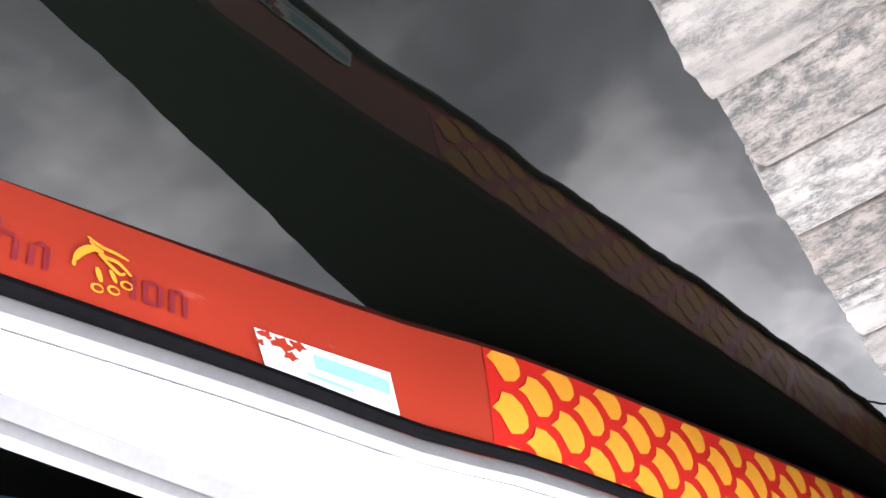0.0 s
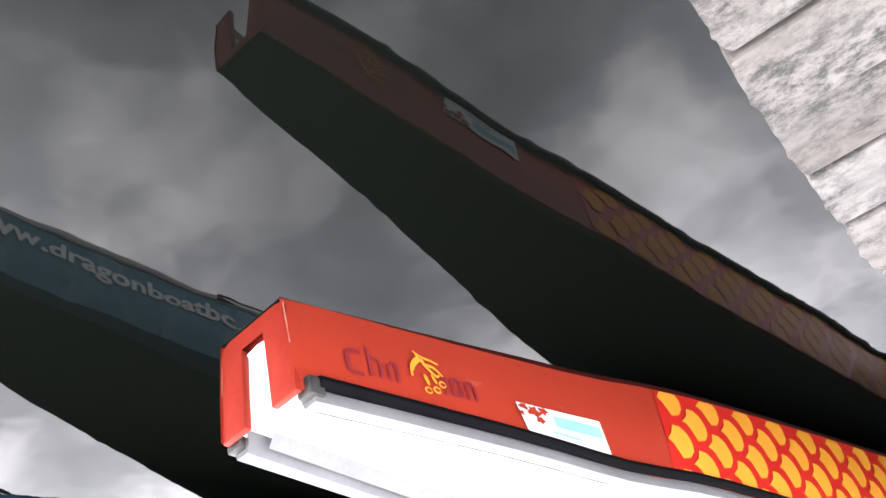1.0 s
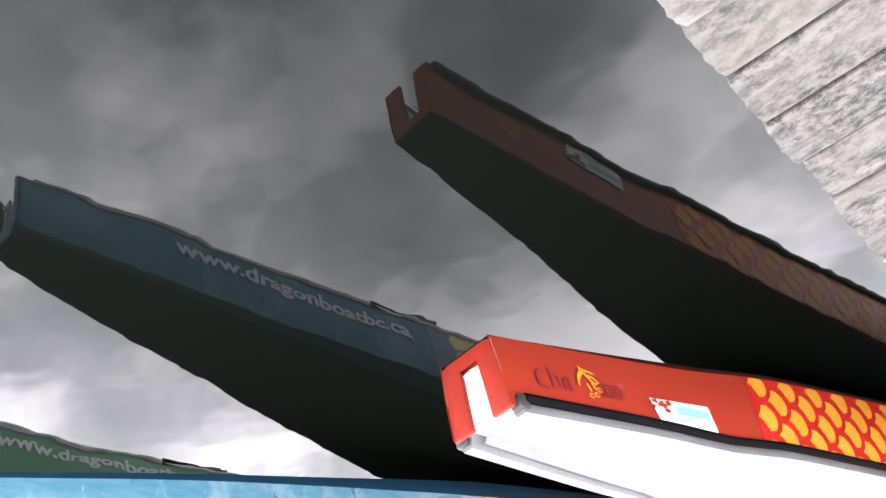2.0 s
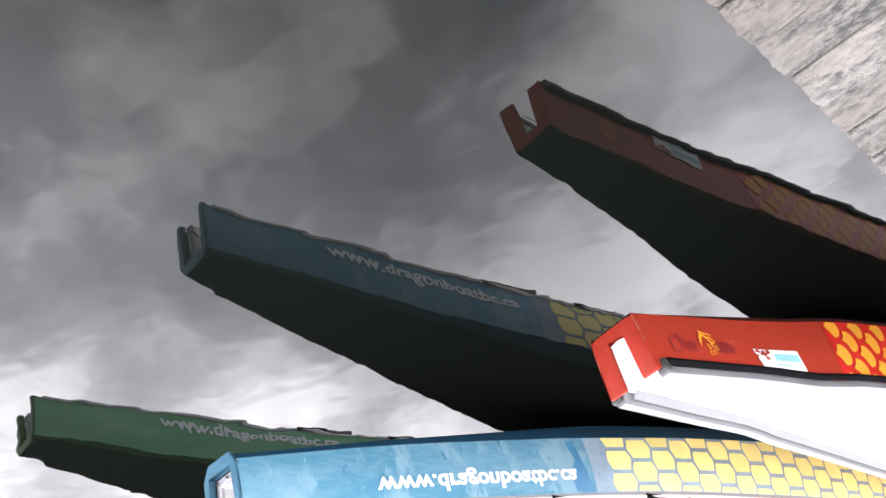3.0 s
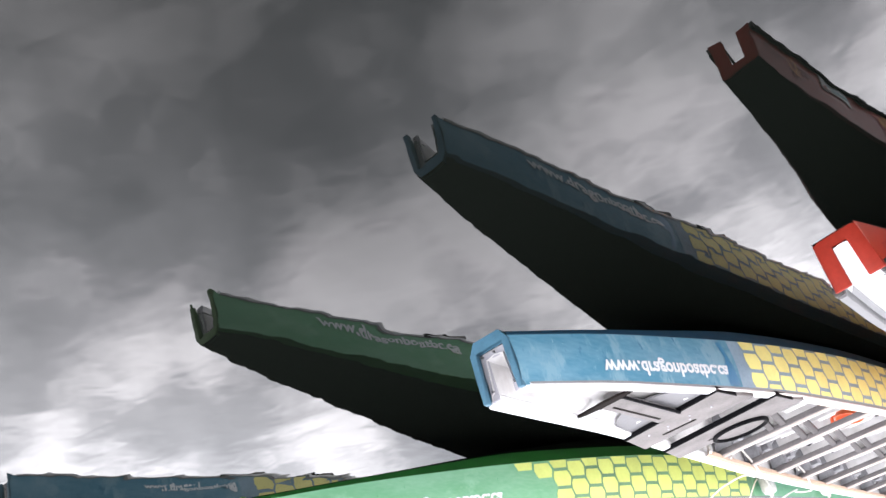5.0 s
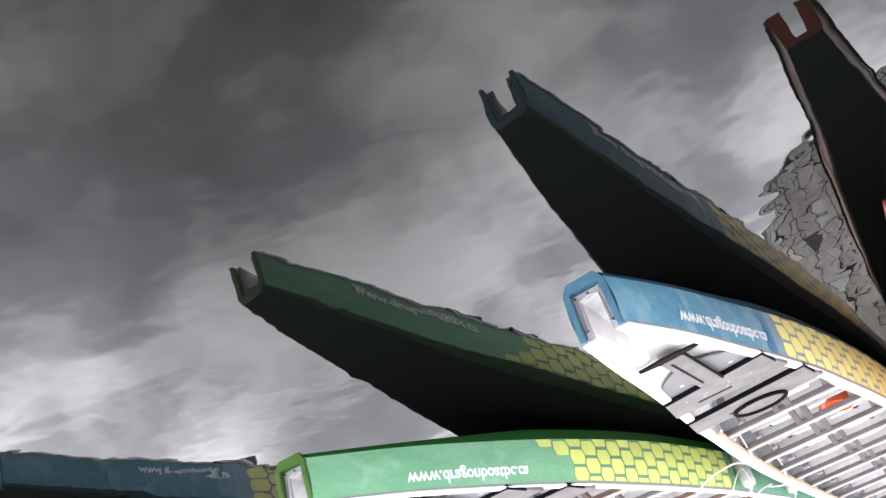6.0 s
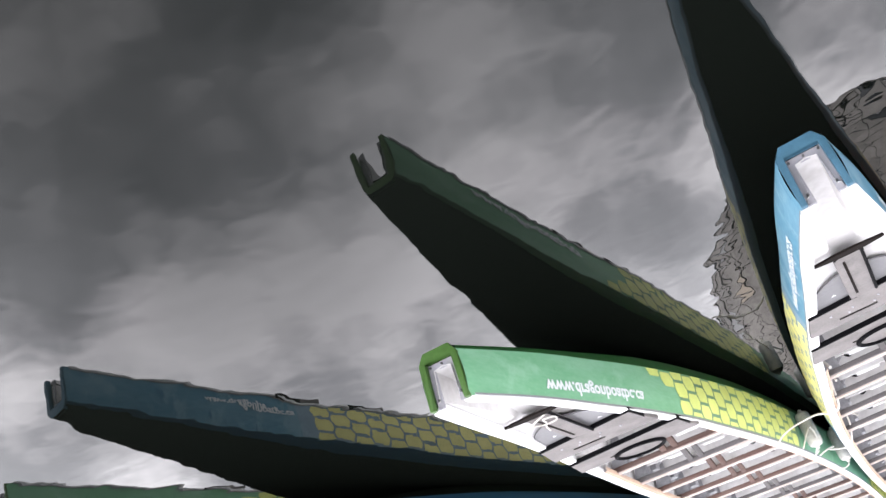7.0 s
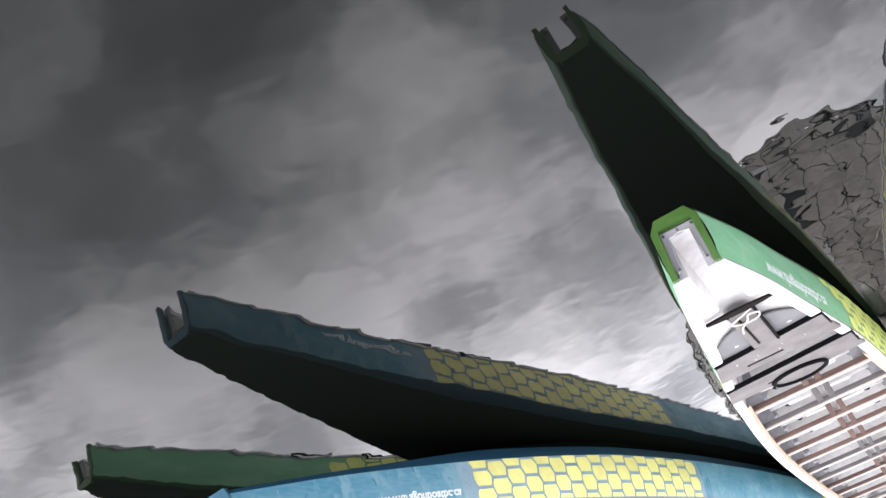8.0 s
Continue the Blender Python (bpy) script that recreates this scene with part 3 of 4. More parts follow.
def fitted_inside(hull, root, wood, rows, first, pitch, top=None):
    """Rowing thwarts with their centre posts, knees, foot rests and straps."""
    rng = random.Random(21)
    for k in range(rows):
        s = first + pitch * k
        e = hull.e(s)
        w, z = hull.half(e) - 0.035, hull.rim(e) - 0.05
        zf = max(hull.floor(e), hull.bottom(e, 0) + 0.03)
        zk = max(zf + 0.12, hull.bottom(e, w - 0.08) + 0.06)
        bm = bmesh.new()
        prism(bm, [(-w, s, z), (w, s + 0.03, z), (w, s + 0.092, z), (-w, s + 0.062, z)], (0, 0, 0.028), 0.004)
        th = part("thwart", bm, top or SEAT_PALE, root)
        bm = bmesh.new()
        prism(bm, [(-w, s - 0.004, z - 0.020), (w, s + 0.026, z - 0.020), (w, s + 0.026, z + 0.02), (-w, s - 0.004, z + 0.02)], (0, -0.018, 0), 0.003)
        part("front_lip", bm, wood[(k * 2 + k // 3) % len(wood)], th)
        bm = bmesh.new()
        box(bm, (-w * 0.9, s + 0.03, zf + 0.02), (w * 0.9, s + 0.06, z - 0.10), 0.004)
        part("rib", bm, DIRTY_WHITE, th)
        bm = bmesh.new()
        bm.free()
        for x0 in (-0.10, 0.0):
            bm = bmesh.new()
            prism(bm, [(x0, s, z + 0.012), (x0, s, z - 0.03), (x0, s - 0.17, z - 0.11), (x0, s - 0.17, z - 0.08)], (0.05, 0, 0), 0.004)
            part("centre_bracket", bm, wood[(k * 2 + k // 3) % len(wood)], th)
        bm = bmesh.new()
        zf = hull.floor(e)
        box(bm, (-0.03, s + 0.04, zf), (0.03, s + 0.10, z), 0.004)
        part("post", bm, DIRTY_WHITE, th)
        for sd in (-1, 1):
            bm = bmesh.new()
            prism(bm, [(sd * (w - 0.005), s + 0.02, z), (sd * (w - 0.16), s + 0.02, z), (sd * (w - 0.15), s + 0.02, zk), (sd * (w - 0.10), s + 0.02, zk)], (0, 0.09, 0), 0.004)
            part("knee", bm, KNEE_GREY, th)
            u = rng.uniform(-0.05, 0.05)
            bm = bmesh.new()
            tube(bm, smooth_line([(sd * w * 0.42, s + 0.46 + u, z - 0.30), (sd * w * 0.44, s + 0.42 + u, z - 0.21), (sd * w * 0.52, s + 0.40, z - 0.17), (sd * w * 0.60, s + 0.44, z - 0.23), (sd * w * 0.62, s + 0.50, z - 0.30)], 3), 0.011, 5)
            if rng.random() < 0.6:
                part("foot_strap", bm, RUBBER, th, "black foot strap")
            else:
                bm.free()
            bm = bmesh.new()
            box(bm, (sd * w * 0.80 - 0.05, s + 0.24 + u, z - 0.24), (sd * w * 0.80 + 0.05, s + 0.36 + u, z - 0.10), 0.012)
            part("bracket", bm, KNEE_GREY, th)
            bm = bmesh.new()
            x0 = sd * w * (0.30 + u)
            prism(bm, [(x0 - 0.10, s + 0.30, z - 0.14), (x0 - 0.10, s + 0.54, z - 0.30), (x0 - 0.10, s + 0.50, z - 0.33), (x0 - 0.10, s + 0.27, z - 0.17)], (0.20, 0, 0), 0.006)
            part("foot_rest", bm, WHITE, th, "white sloping foot rest")
            bm = bmesh.new()
            prism(bm, [(sd * (w - 0.02), s + 0.14, z - 0.01), (sd * (w - 0.02), s + 0.17, z - 0.01), (sd * (w - 0.22), s + 0.50, z - 0.28), (sd * (w - 0.22), s + 0.47, z - 0.28)], (0, 0, 0.05), 0.004)
            part("brace", bm, KNEE_GREY, th)
        if k < rows - 1:
            bm = bmesh.new()
            box(bm, (-w * 0.62, s + 0.56, z - 0.36), (w * 0.62, s + 0.62, z - 0.32), 0.006)
            part("foot_brace", bm, DARK_BOARD, root, "dark foot brace on the floor")


def piece(name, bm, mat, parent):
    """A small flat piece with an object of its own."""
    me = bpy.data.meshes.new(name)
    bm.to_mesh(me)
    bm.free()
    me.materials.append(mat)
    ob = new(name, me)
    ob.parent = parent
    return ob


def hex_scales(hull, side, s0, s1, root, mat, slant=0.05, pitch=0.195, rows=2.55, apart=True):
    """Six-sided scales with straight upper and lower edges, in staggered columns; the start is a stepped edge."""
    bm = bmesh.new()
    st = hull.stations(s0 + (0.42 if slant >= 0.1 else -0.14), s1 + 0.02, 0.15)
    sheet(bm, [[hull.skin(s, side, t, 0.002) for t in (0.01, 0.35, 0.65, 0.935)] for s in st])
    part("scale_ground", bm, BLUE_GROUND if mat == YELLOW else GREEN_GROUND, root, "faded ground of the scale pattern")
    bm = bmesh.new()
    cols = int((s1 - s0) / pitch)
    h = 1 / rows
    rng = random.Random(3)
    for c in range(cols):
        cx = s0 + pitch * (c + 0.5)
        shift = 0.0 if c % 2 else -0.5 * h
        for r in range(-1, int(rows) + 2):
            ty = 0.02 + shift + h * (r + 0.5)
            if cx - s0 < slant + pitch * 0.5 + slant * ty * 4 - 0.11 - slant:
                continue
            sx, sy, fill = pitch * 0.545, h * 0.41, rng.uniform(0.96, 1.02)
            pts = []
            for ax, ay in ((-0.93, 0.05), (-0.88, -0.5), (-0.74, -1), (0.70, -1), (0.90, -0.45), (0.96, -0.05), (0.74, 1), (-0.70, 1)):
                pts.append((cx + ax * sx * fill + rng.uniform(-0.003, 0.003), min(max(ty + ay * sy, 0.012), 0.925)))
            if max(p[1] for p in pts) - min(p[1] for p in pts) < 0.05:
                continue
            patch(bm, hull, side, pts, 0.004)
            if apart:
                piece("scale", bm, mat, root)
                bm = bmesh.new()
    if apart:
        bm.free()
        return None
    return tagged(part("scale_pattern", bm, mat, root, "yellow six-sided scale pattern", smooth=False), kind="stuff")


def club_boat(place, top_mat, cap_mat, label, wood, scale_mat, slant, words, start=2.22):
    hull = CLUB
    root = thing("dragon_boat", label, "boat", "moored club boats")
    hull_shell(hull, root, top_mat, SHADED_BLUE if top_mat == BLUE else SHADED_GREEN, BLACK_HULL)
    for side in (-1, 1):
        rim_line(hull, root, side, 0.062)
        bm = bmesh.new()
        rows = []
        for s in hull.stations(0.05, hull.length - 0.05, 0.2):
            rows.append([hull.skin(s, side, t, 0.004) for t in (0.945, 0.985)])
        sheet(bm, rows)
        part("grey_line", bm, GREY_LINE, root, "grey line under the rim")
        bm = bmesh.new()
        rows = []
        for s in hull.stations(3.3, hull.length - 3.3, 0.2):
            p = hull.skin(s, side, 1)
            x = abs(p.x) - 0.064
            rows.append([(side * x, s, p.z + 0.006), (side * (x - 0.022), s, p.z - 0.006), (side * (x - 0.024), s, p.z - 0.04)])
        sheet(bm, rows)
        part("ledge", bm, TAN_EDGE, root, "stained tan ledge inside the rim")
        hex_scales(hull, side, start, 5.6, root, scale_mat, slant=slant)
        hex_scales(hull, side, 9.7, 14.6, root, scale_mat, slant=0.0, apart=False)
        if words:
            mapped_text(hull, side, "www.dragonboatbc.ca", *words, LETTER_WHITE, root, "white web address lettering", bold=0.03)
    liner(hull, root, DIRTY_WHITE)
    for far in (False, True):
        end_cap(hull, root, cap_mat, far, 0.088, 0.625)
        flange(hull, root, far)
    # foot board, drummer's rail and bulkhead ahead of the first seat
    bm = bmesh.new()
    blade = []
    for k in range(13):
        u = -1 + k / 6
        d, y = 0.006 + 0.05 * (1 - u * u), 0.98 + 0.02 * u * u
        blade.append([(0.0 + 0.2 * u, y, 0.76), (0.0 + 0.2 * u, y + d, 0.762), (0.0 + 0.2 * u, y + d, 0.776), (0.0 + 0.2 * u, y, 0.772)])
    vs = sheet(bm, blade, closed=True)
    bm.faces.new(vs[0])
    bm.faces.new(vs[-1][::-1])
    part("foot_board", bm, DARK_BOARD, root, "dark brown curved foot board")
    bm = bmesh.new()
    box(bm, (-0.06, 1.06, 0.725), (0.09, 1.80, 0.755), 0.01)
    rail = part("drum_rail", bm, SEAT_GREY, root, "grey rail between foot board and seat")
    bm = bmesh.new()
    tube(bm, [(-0.066, 1.79, 0.752), (-0.066, 1.09, 0.752), (-0.045, 1.058, 0.752), (0.06, 1.058, 0.752), (0.085, 1.09, 0.752)], 0.010, 6)
    part("rubber_edge", bm, RUBBER, rail, "black rubber edge")
    bm = bmesh.new()
    box(bm, (0.035, 1.16, 0.753), (0.05, 1.72, 0.758), 0.001)
    part("slot", bm, DARK_BOARD, rail)
    bm = bmesh.new()
    arch = [(0.335 * math.cos(a), 1.9 - 0.52 * math.sin(a), 0.710) for a in np.linspace(0, math.pi, 17)]
    prism(bm, [(x, y, z + 0.004) for x, y, z in arch], (0, 0, 0.010))
    part("bulkhead", bm, HATCH, root, "grey half-round hatch in the deck", smooth=False)
    bench(hull, root, 1.76, hull.rim(1.75) - 0.006, 0.40, False)
    bench(hull, root, 2.50, hull.rim(2.5) - 0.006, 0.36, True)
    fitted_inside(hull, root, wood, 11, 3.62, 0.74, SEAT_PALE)
    bm = bmesh.new()
    box(bm, (-0.42, 12.7, 0.40), (0.42, 13.4, 0.62), 0.02)
    part("stern_box", bm, SEAT_GREY, root, "grey box at the far end")
    root.matrix_world = place
    return root


def fish_scales(hull, side, s0, s1, root):
    """Golden overlapping scales on a red ground: the round side points aft and up to the rim."""
    bm = bmesh.new()
    st = hull.stations(s0, s1, 0.2)
    sheet(bm, [[hull.skin(s + 0.03 * (0.5 - t), side, t, 0.002) for t in (0.01, 0.5, 0.93)] for s in st])
    ground = part("scale_ground", bm, SCALE_RED, root, "red ground of the scale pattern")
    px, rows = 0.224, 2.2
    py = 1 / rows
    for c in range(-1, int((s1 - s0) / px * 2)):
        for r in range(-1, int(rows) + 2):
            cx = s0 + px * 0.5 * c - 0.005
            ty = py * (r + (0.5 if c % 2 else 0.0)) + 0.10
            pts = []
            # the tip, round the bulging side, and back along the hollow side
            for x, t in ((0, 0), (0.16, -0.168), (0.222, -0.364), (0.39, -0.351), (0.532, -0.21), (0.602, 0), (0.586, 0.19), (0.473, 0.353), (0.291, 0.41), (0.227, 0.279), (0.15, 0.099), (0.065, 0.01)):
                pts.append((cx + x * px, ty + t * py))
            if max(p[1] for p in pts) < 0.06 or min(p[1] for p in pts) > 0.86 or min(p[0] for p in pts) < s0 - 0.03:
                continue
            pts = [(max(a, s0 + 0.004), min(max(b, 0.02), 0.92)) for a, b in pts]
            bm = bmesh.new()
            patch(bm, hull, side, [(a + 0.03 * (0.5 - b), b) for a, b in pts], 0.0035)
            piece("scale", bm, ORANGE_YELLOW, ground)


def racer_boat(place):
    hull = RACER
    root = thing("dragon_boat", "glossy red dragon boat with white inside and golden scales", "boat", "moored club boats")
    hull_shell(hull, root, RED, SHADED_RED, BLACK_HULL)
    for side in (-1, 1):
        rim_line(hull, root, side, 0.038, lift=0.026, mat=RIM_GREY, label="light grey rim rail")
        bm = bmesh.new()
        rows = []
        for s in hull.stations(0.06, hull.length - 0.06, 0.16):
            c = hull.skin(s, side, 0.965, 0.006)
            rows.append([c + Vector((side * dx, 0, dz)) for dx, dz in ((0.0, -0.030), (0.014, -0.026), (0.018, -0.012), (0.012, 0.002), (0.0, 0.004))])
        vs = sheet(bm, rows, closed=True)
        bm.faces.new(vs[0])
        bm.faces.new(vs[-1][::-1])
        part("rub_strake", bm, RUBBER, root, "black rubber rub strake")
        bm = bmesh.new()
        rows = []
        for s in hull.stations(0.1, hull.length - 0.1, 0.2):
            p = hull.skin(s, side, 1)
            x = abs(p.x) - 0.052
            rows.append([(side * x, s, p.z + 0.012), (side * (x - 0.022), s, p.z - 0.02)])
        sheet(bm, rows)
        part("inner_line", bm, GREY_LINE, root, "grey inner edge of the rim")
        fish_scales(hull, side, 1.42, 6.2, root)
        # sticker with an unreadable print, and bars for a faded name
        bm = bmesh.new()
        patch(bm, hull, side, [(0.735, 0.545), (0.765, 0.93), (1.125, 0.90), (1.105, 0.515), (0.92, 0.53)], 0.005)
        st = part("sticker", bm, STICKER, root, "white sticker with faded teal print", smooth=False)
        bm = bmesh.new()
        patch(bm, hull, side, [(0.88, 0.60), (0.885, 0.72), (1.10, 0.71), (1.095, 0.59)], 0.007)
        patch(bm, hull, side, [(0.86, 0.77), (0.862, 0.80), (0.99, 0.80), (0.988, 0.77)], 0.007)
        part("print_bar", bm, PALE_TEAL, st, smooth=False)
        bm = bmesh.new()
        for s, t, r in ((0.80, 0.61, 1.3), (0.84, 0.585, 1.0), (0.76, 0.58, 0.8), (0.745, 0.66, 0.6), (0.82, 0.69, 0.9)):
            patch(bm, hull, side, [(s + r * 0.03 * math.cos(a) * (0.7 + 0.3 * math.sin(3 * a + s * 40)), t + r * 0.055 * math.sin(a) * (0.7 + 0.3 * math.cos(5 * a))) for a in np.linspace(0, 2 * math.pi, 12)[:-1]], 0.007)
        part("torn_patch", bm, RED, st, "torn corner showing red hull", smooth=False)
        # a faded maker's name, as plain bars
        for s0, wide, t0, t1 in ((0.158, 0.012, 0.46, 0.68), (0.172, 0.034, 0.43, 0.47), (0.172, 0.034, 0.67, 0.71), (0.226, 0.010, 0.36, 0.68), (0.240, 0.020, 0.46, 0.50), (0.258, 0.010, 0.50, 0.68), (0.284, 0.010, 0.50, 0.68), (0.296, 0.016, 0.46, 0.50),
                                 (0.310, 0.010, 0.48, 0.68), (0.470, 0.010, 0.47, 0.67), (0.494, 0.010, 0.48, 0.66), (0.504, 0.018, 0.46, 0.50), (0.504, 0.018, 0.63, 0.67), (0.524, 0.010, 0.48, 0.66), (0.548, 0.010, 0.47, 0.67), (0.560, 0.016, 0.46, 0.50), (0.576, 0.010, 0.50, 0.67)):
            bm = bmesh.new()
            patch(bm, hull, side, [(s0, t0), (s0 + wide, t0), (s0 + wide, t1), (s0, t1)], 0.005)
            piece("name_bar", bm, LETTER_DARK, root)
        bm = bmesh.new()

        def stroke(path, wide):
            line = smooth_line([(0.395 + (a - 0.38) * 0.82 + 0.015, 0.47 + (b - 0.45) * 0.86, 0) for a, b in path], 5)
            rows = []
            for k, p in enumerate(line):
                d = line[min(k + 1, len(line) - 1)] - line[max(k - 1, 0)]
                w = wide * (0.25 + 0.75 * math.sin(math.pi * (0.08 + 0.84 * k / (len(line) - 1))))
                g = Vector((-d.y / 3.4, d.x * 3.4, 0)) / max(math.hypot(d.x * 3.4, d.y), 1e-5)
                rows.append([hull.skin(p.x - g.x * w, side, p.y - g.y * w, 0.007), hull.skin(p.x + g.x * w, side, p.y + g.y * w, 0.007)])
            sheet(bm, rows)

        for path, wide in (([(0.347, 0.21), (0.378, 0.27), (0.415, 0.29), (0.445, 0.32)], 0.010), ([(0.353, 0.25), (0.385, 0.36), (0.42, 0.38), (0.452, 0.47)], 0.011),
                           ([(0.322, 0.50), (0.335, 0.40), (0.36, 0.32), (0.385, 0.33)], 0.020), ([(0.375, 0.36), (0.40, 0.43), (0.425, 0.49), (0.437, 0.46)], 0.010),
                           ([(0.316, 0.53), (0.325, 0.53)], 0.020), ([(0.372, 0.50), (0.383, 0.63)], 0.013), ([(0.402, 0.48), (0.417, 0.59)], 0.011)):
            stroke(path, wide * 1.5)
        for a, b in ((0.376, 0.70), (0.413, 0.67), (0.442, 0.58)):
            stroke([(a + 0.013 * math.cos(q), b + 0.035 * math.sin(q)) for q in np.linspace(0, 6.0, 9)], 0.009)
        part("emblem", bm, ORANGE_YELLOW, root, "golden emblem of short fanned strokes", smooth=False)
    liner(hull, root, WHITE, trough=-1.0)
    for far in (False, True):
        end_cap(hull, root, RED_CAP, far, 0.043, 0.580, depth=0.020, bevel=0.006, lead=-0.004)
    for sd in (-1, 1):
        bm = bmesh.new()
        x, z = hull.half(0.06), hull.rim(0.06)
        prism(bm, [(sd * (x + 0.015), 0.030, z - 0.034), (sd * (x + 0.016), 0.075, z - 0.034), (sd * (x - 0.028), 0.068, z - 0.034), (sd * (x - 0.030), 0.030, z - 0.034)], (0, 0, 0.048), 0.007)
        part("corner_fitting", bm, FITTING, root, "scuffed dark corner fitting")
        # paint worn through along the edge of the end cap
        bm = bmesh.new()
        h0, f0, zr0, zc0 = hull.half(0) + 0.004, hull.foot(0) + 0.004, hull.rim(0), hull.chine(0) + 0.012
        run = [(sd * (f0 + (h0 - f0) * q), 0.0065, zc0 + (zr0 - zc0) * q) for q in np.linspace(0.02, 0.5, 14)]
        tube(bm, run, [0.0012 + 0.0016 * abs(math.sin(9 * k + 1)) for k in range(14)], 5)
        part("scuffed_edge", bm, SCUFF, root, "scuffed pale edge of the end cap")
    fitted_inside(hull, root, [LIP_GREY], 9, 5.4, 0.74)
    root.matrix_world = place
    return root


SIZE = 0.74  # the hull lines above are drawn larger than the boats


def moored(x, y, z, turn, trim, heel):
    return pose(x * SIZE, y * SIZE, z * SIZE, trim, heel, turn) @ Matrix.Scale(SIZE, 4)


racer_boat(moored(1.077, 0.925, -0.006, 23.96, -0.21, -2.11))
blue_boat = club_boat(moored(2.741, 0.641, -0.067, 21.76, 0.25, 0.38), BLUE, BLUE_CAP, "worn blue dragon boat with yellow scales and white lettering", [LIP_GREY, LIP_GREY], YELLOW, 0.0, (0.65, 1.30, 0.56, 0.082))
bm = bmesh.new()
patch(bm, CLUB, -1, [(1.93, 0.07), (1.99, 0.05), (2.03, 0.5), (2.06, 0.92), (1.93, 0.92), (1.90, 0.62), (1.97, 0.4)], 0.003)
part("repair_patch", bm, BLUE_DARK, blue_boat, "darker blue repainted patch", smooth=False)
green_boat = club_boat(moored(4.544, 1.447, -0.039, 24.01, -0.37, 2.96), GREEN, GREEN_CAP, "green dragon boat with yellow scales and brown thwarts", [SEAT_WOOD, SEAT_WOOD, LIP_GREY], LIME, 0.14, (0.75, 1.28, 0.60, 0.082))
club_boat(moored(7.137, 2.740, -0.069, 31.31, -0.02, 2.04), BLUE, BLUE_CAP, "sky blue dragon boat with lemon scales and small lettering", [LIP_GREY, SEAT_WOOD], YELLOW, 0.0, (1.04, 0.82, 0.60, 0.06), start=2.03)
club_boat(moored(8.441, 4.342, -0.026, 37.44, -0.19, 0.17), GREEN, GREEN_CAP, "dark green dragon boat with yellow scales, moored outermost", [SEAT_WOOD], LIME, 0.1, None, start=1.88)


# ---- docks ----
def board_dock(name, label, origin, angle, top, boards, pitch, reach, mat, rng, lap=0.0):
    """Boards laid across the dock edge, each an object of its own, on two stringers."""
    root = thing(name, label, "dock", kind="structure")
    meshes = []
    for k in range(6):
        bm = bmesh.new()
        d = rng.uniform(-0.006, 0.006)
        w = pitch - rng.uniform(0.006, 0.012)
        end = [(d + rng.uniform(-0.003, 0.002) - (0.004 if q in (0, 7) else 0), w * q / 7, -0.045) for q in range(8)]
        prism(bm, end + [(-reach, w, -0.045), (-reach, 0, -0.045)], (0, 0, 0.045), 0.006)
        me = bpy.data.meshes.new("board")
        bmesh.ops.recalc_face_normals(bm, faces=bm.faces)
        bm.to_mesh(me)
        bm.free()
        me.materials.append(mat)
        meshes.append(me)
    for k in range(boards):
        ob = new("board", meshes[rng.randrange(6)])
        ob.parent = root
        ob.matrix_basis = pose(0, k * pitch, rng.uniform(-0.004, 0.004), lap + rng.uniform(-0.6, 0.6), 0, rng.uniform(-0.2, 0.2))
    for x in (-0.10, -reach + 0.2):
        bm = bmesh.new()
        box(bm, (x - 0.1, 0, -0.30), (x, boards * pitch, -0.06), 0.008)
        part("stringer", bm, DOCK_FRAME, root, "dark timber under the boards")
    for y in np.arange(0.6, boards * pitch, 2.4):
        bm = bmesh.new()
        box(bm, (-reach + 0.1, y, -top - 0.3), (-0.35, y + 1.4, -0.30), 0.03)
        part("float", bm, DOCK_FRAME, root, "dark float under the dock")
    root.matrix_world = pose(*origin, top, 0, 0, angle)
    return root


board_dock("dock", "weathered grey board dock with frayed ends", (0.634, -1.719), 18.6, 0.60, 64, 0.14, 2.4, DOCK_WOOD, random.Random(5), lap=1.6)
board_dock("dock", "reddish brown wooden dock behind the boats", (-6.2, 12.9), -66.0, 0.42, 100, 0.16, 2.5, BROWN_WOOD, random.Random(6))


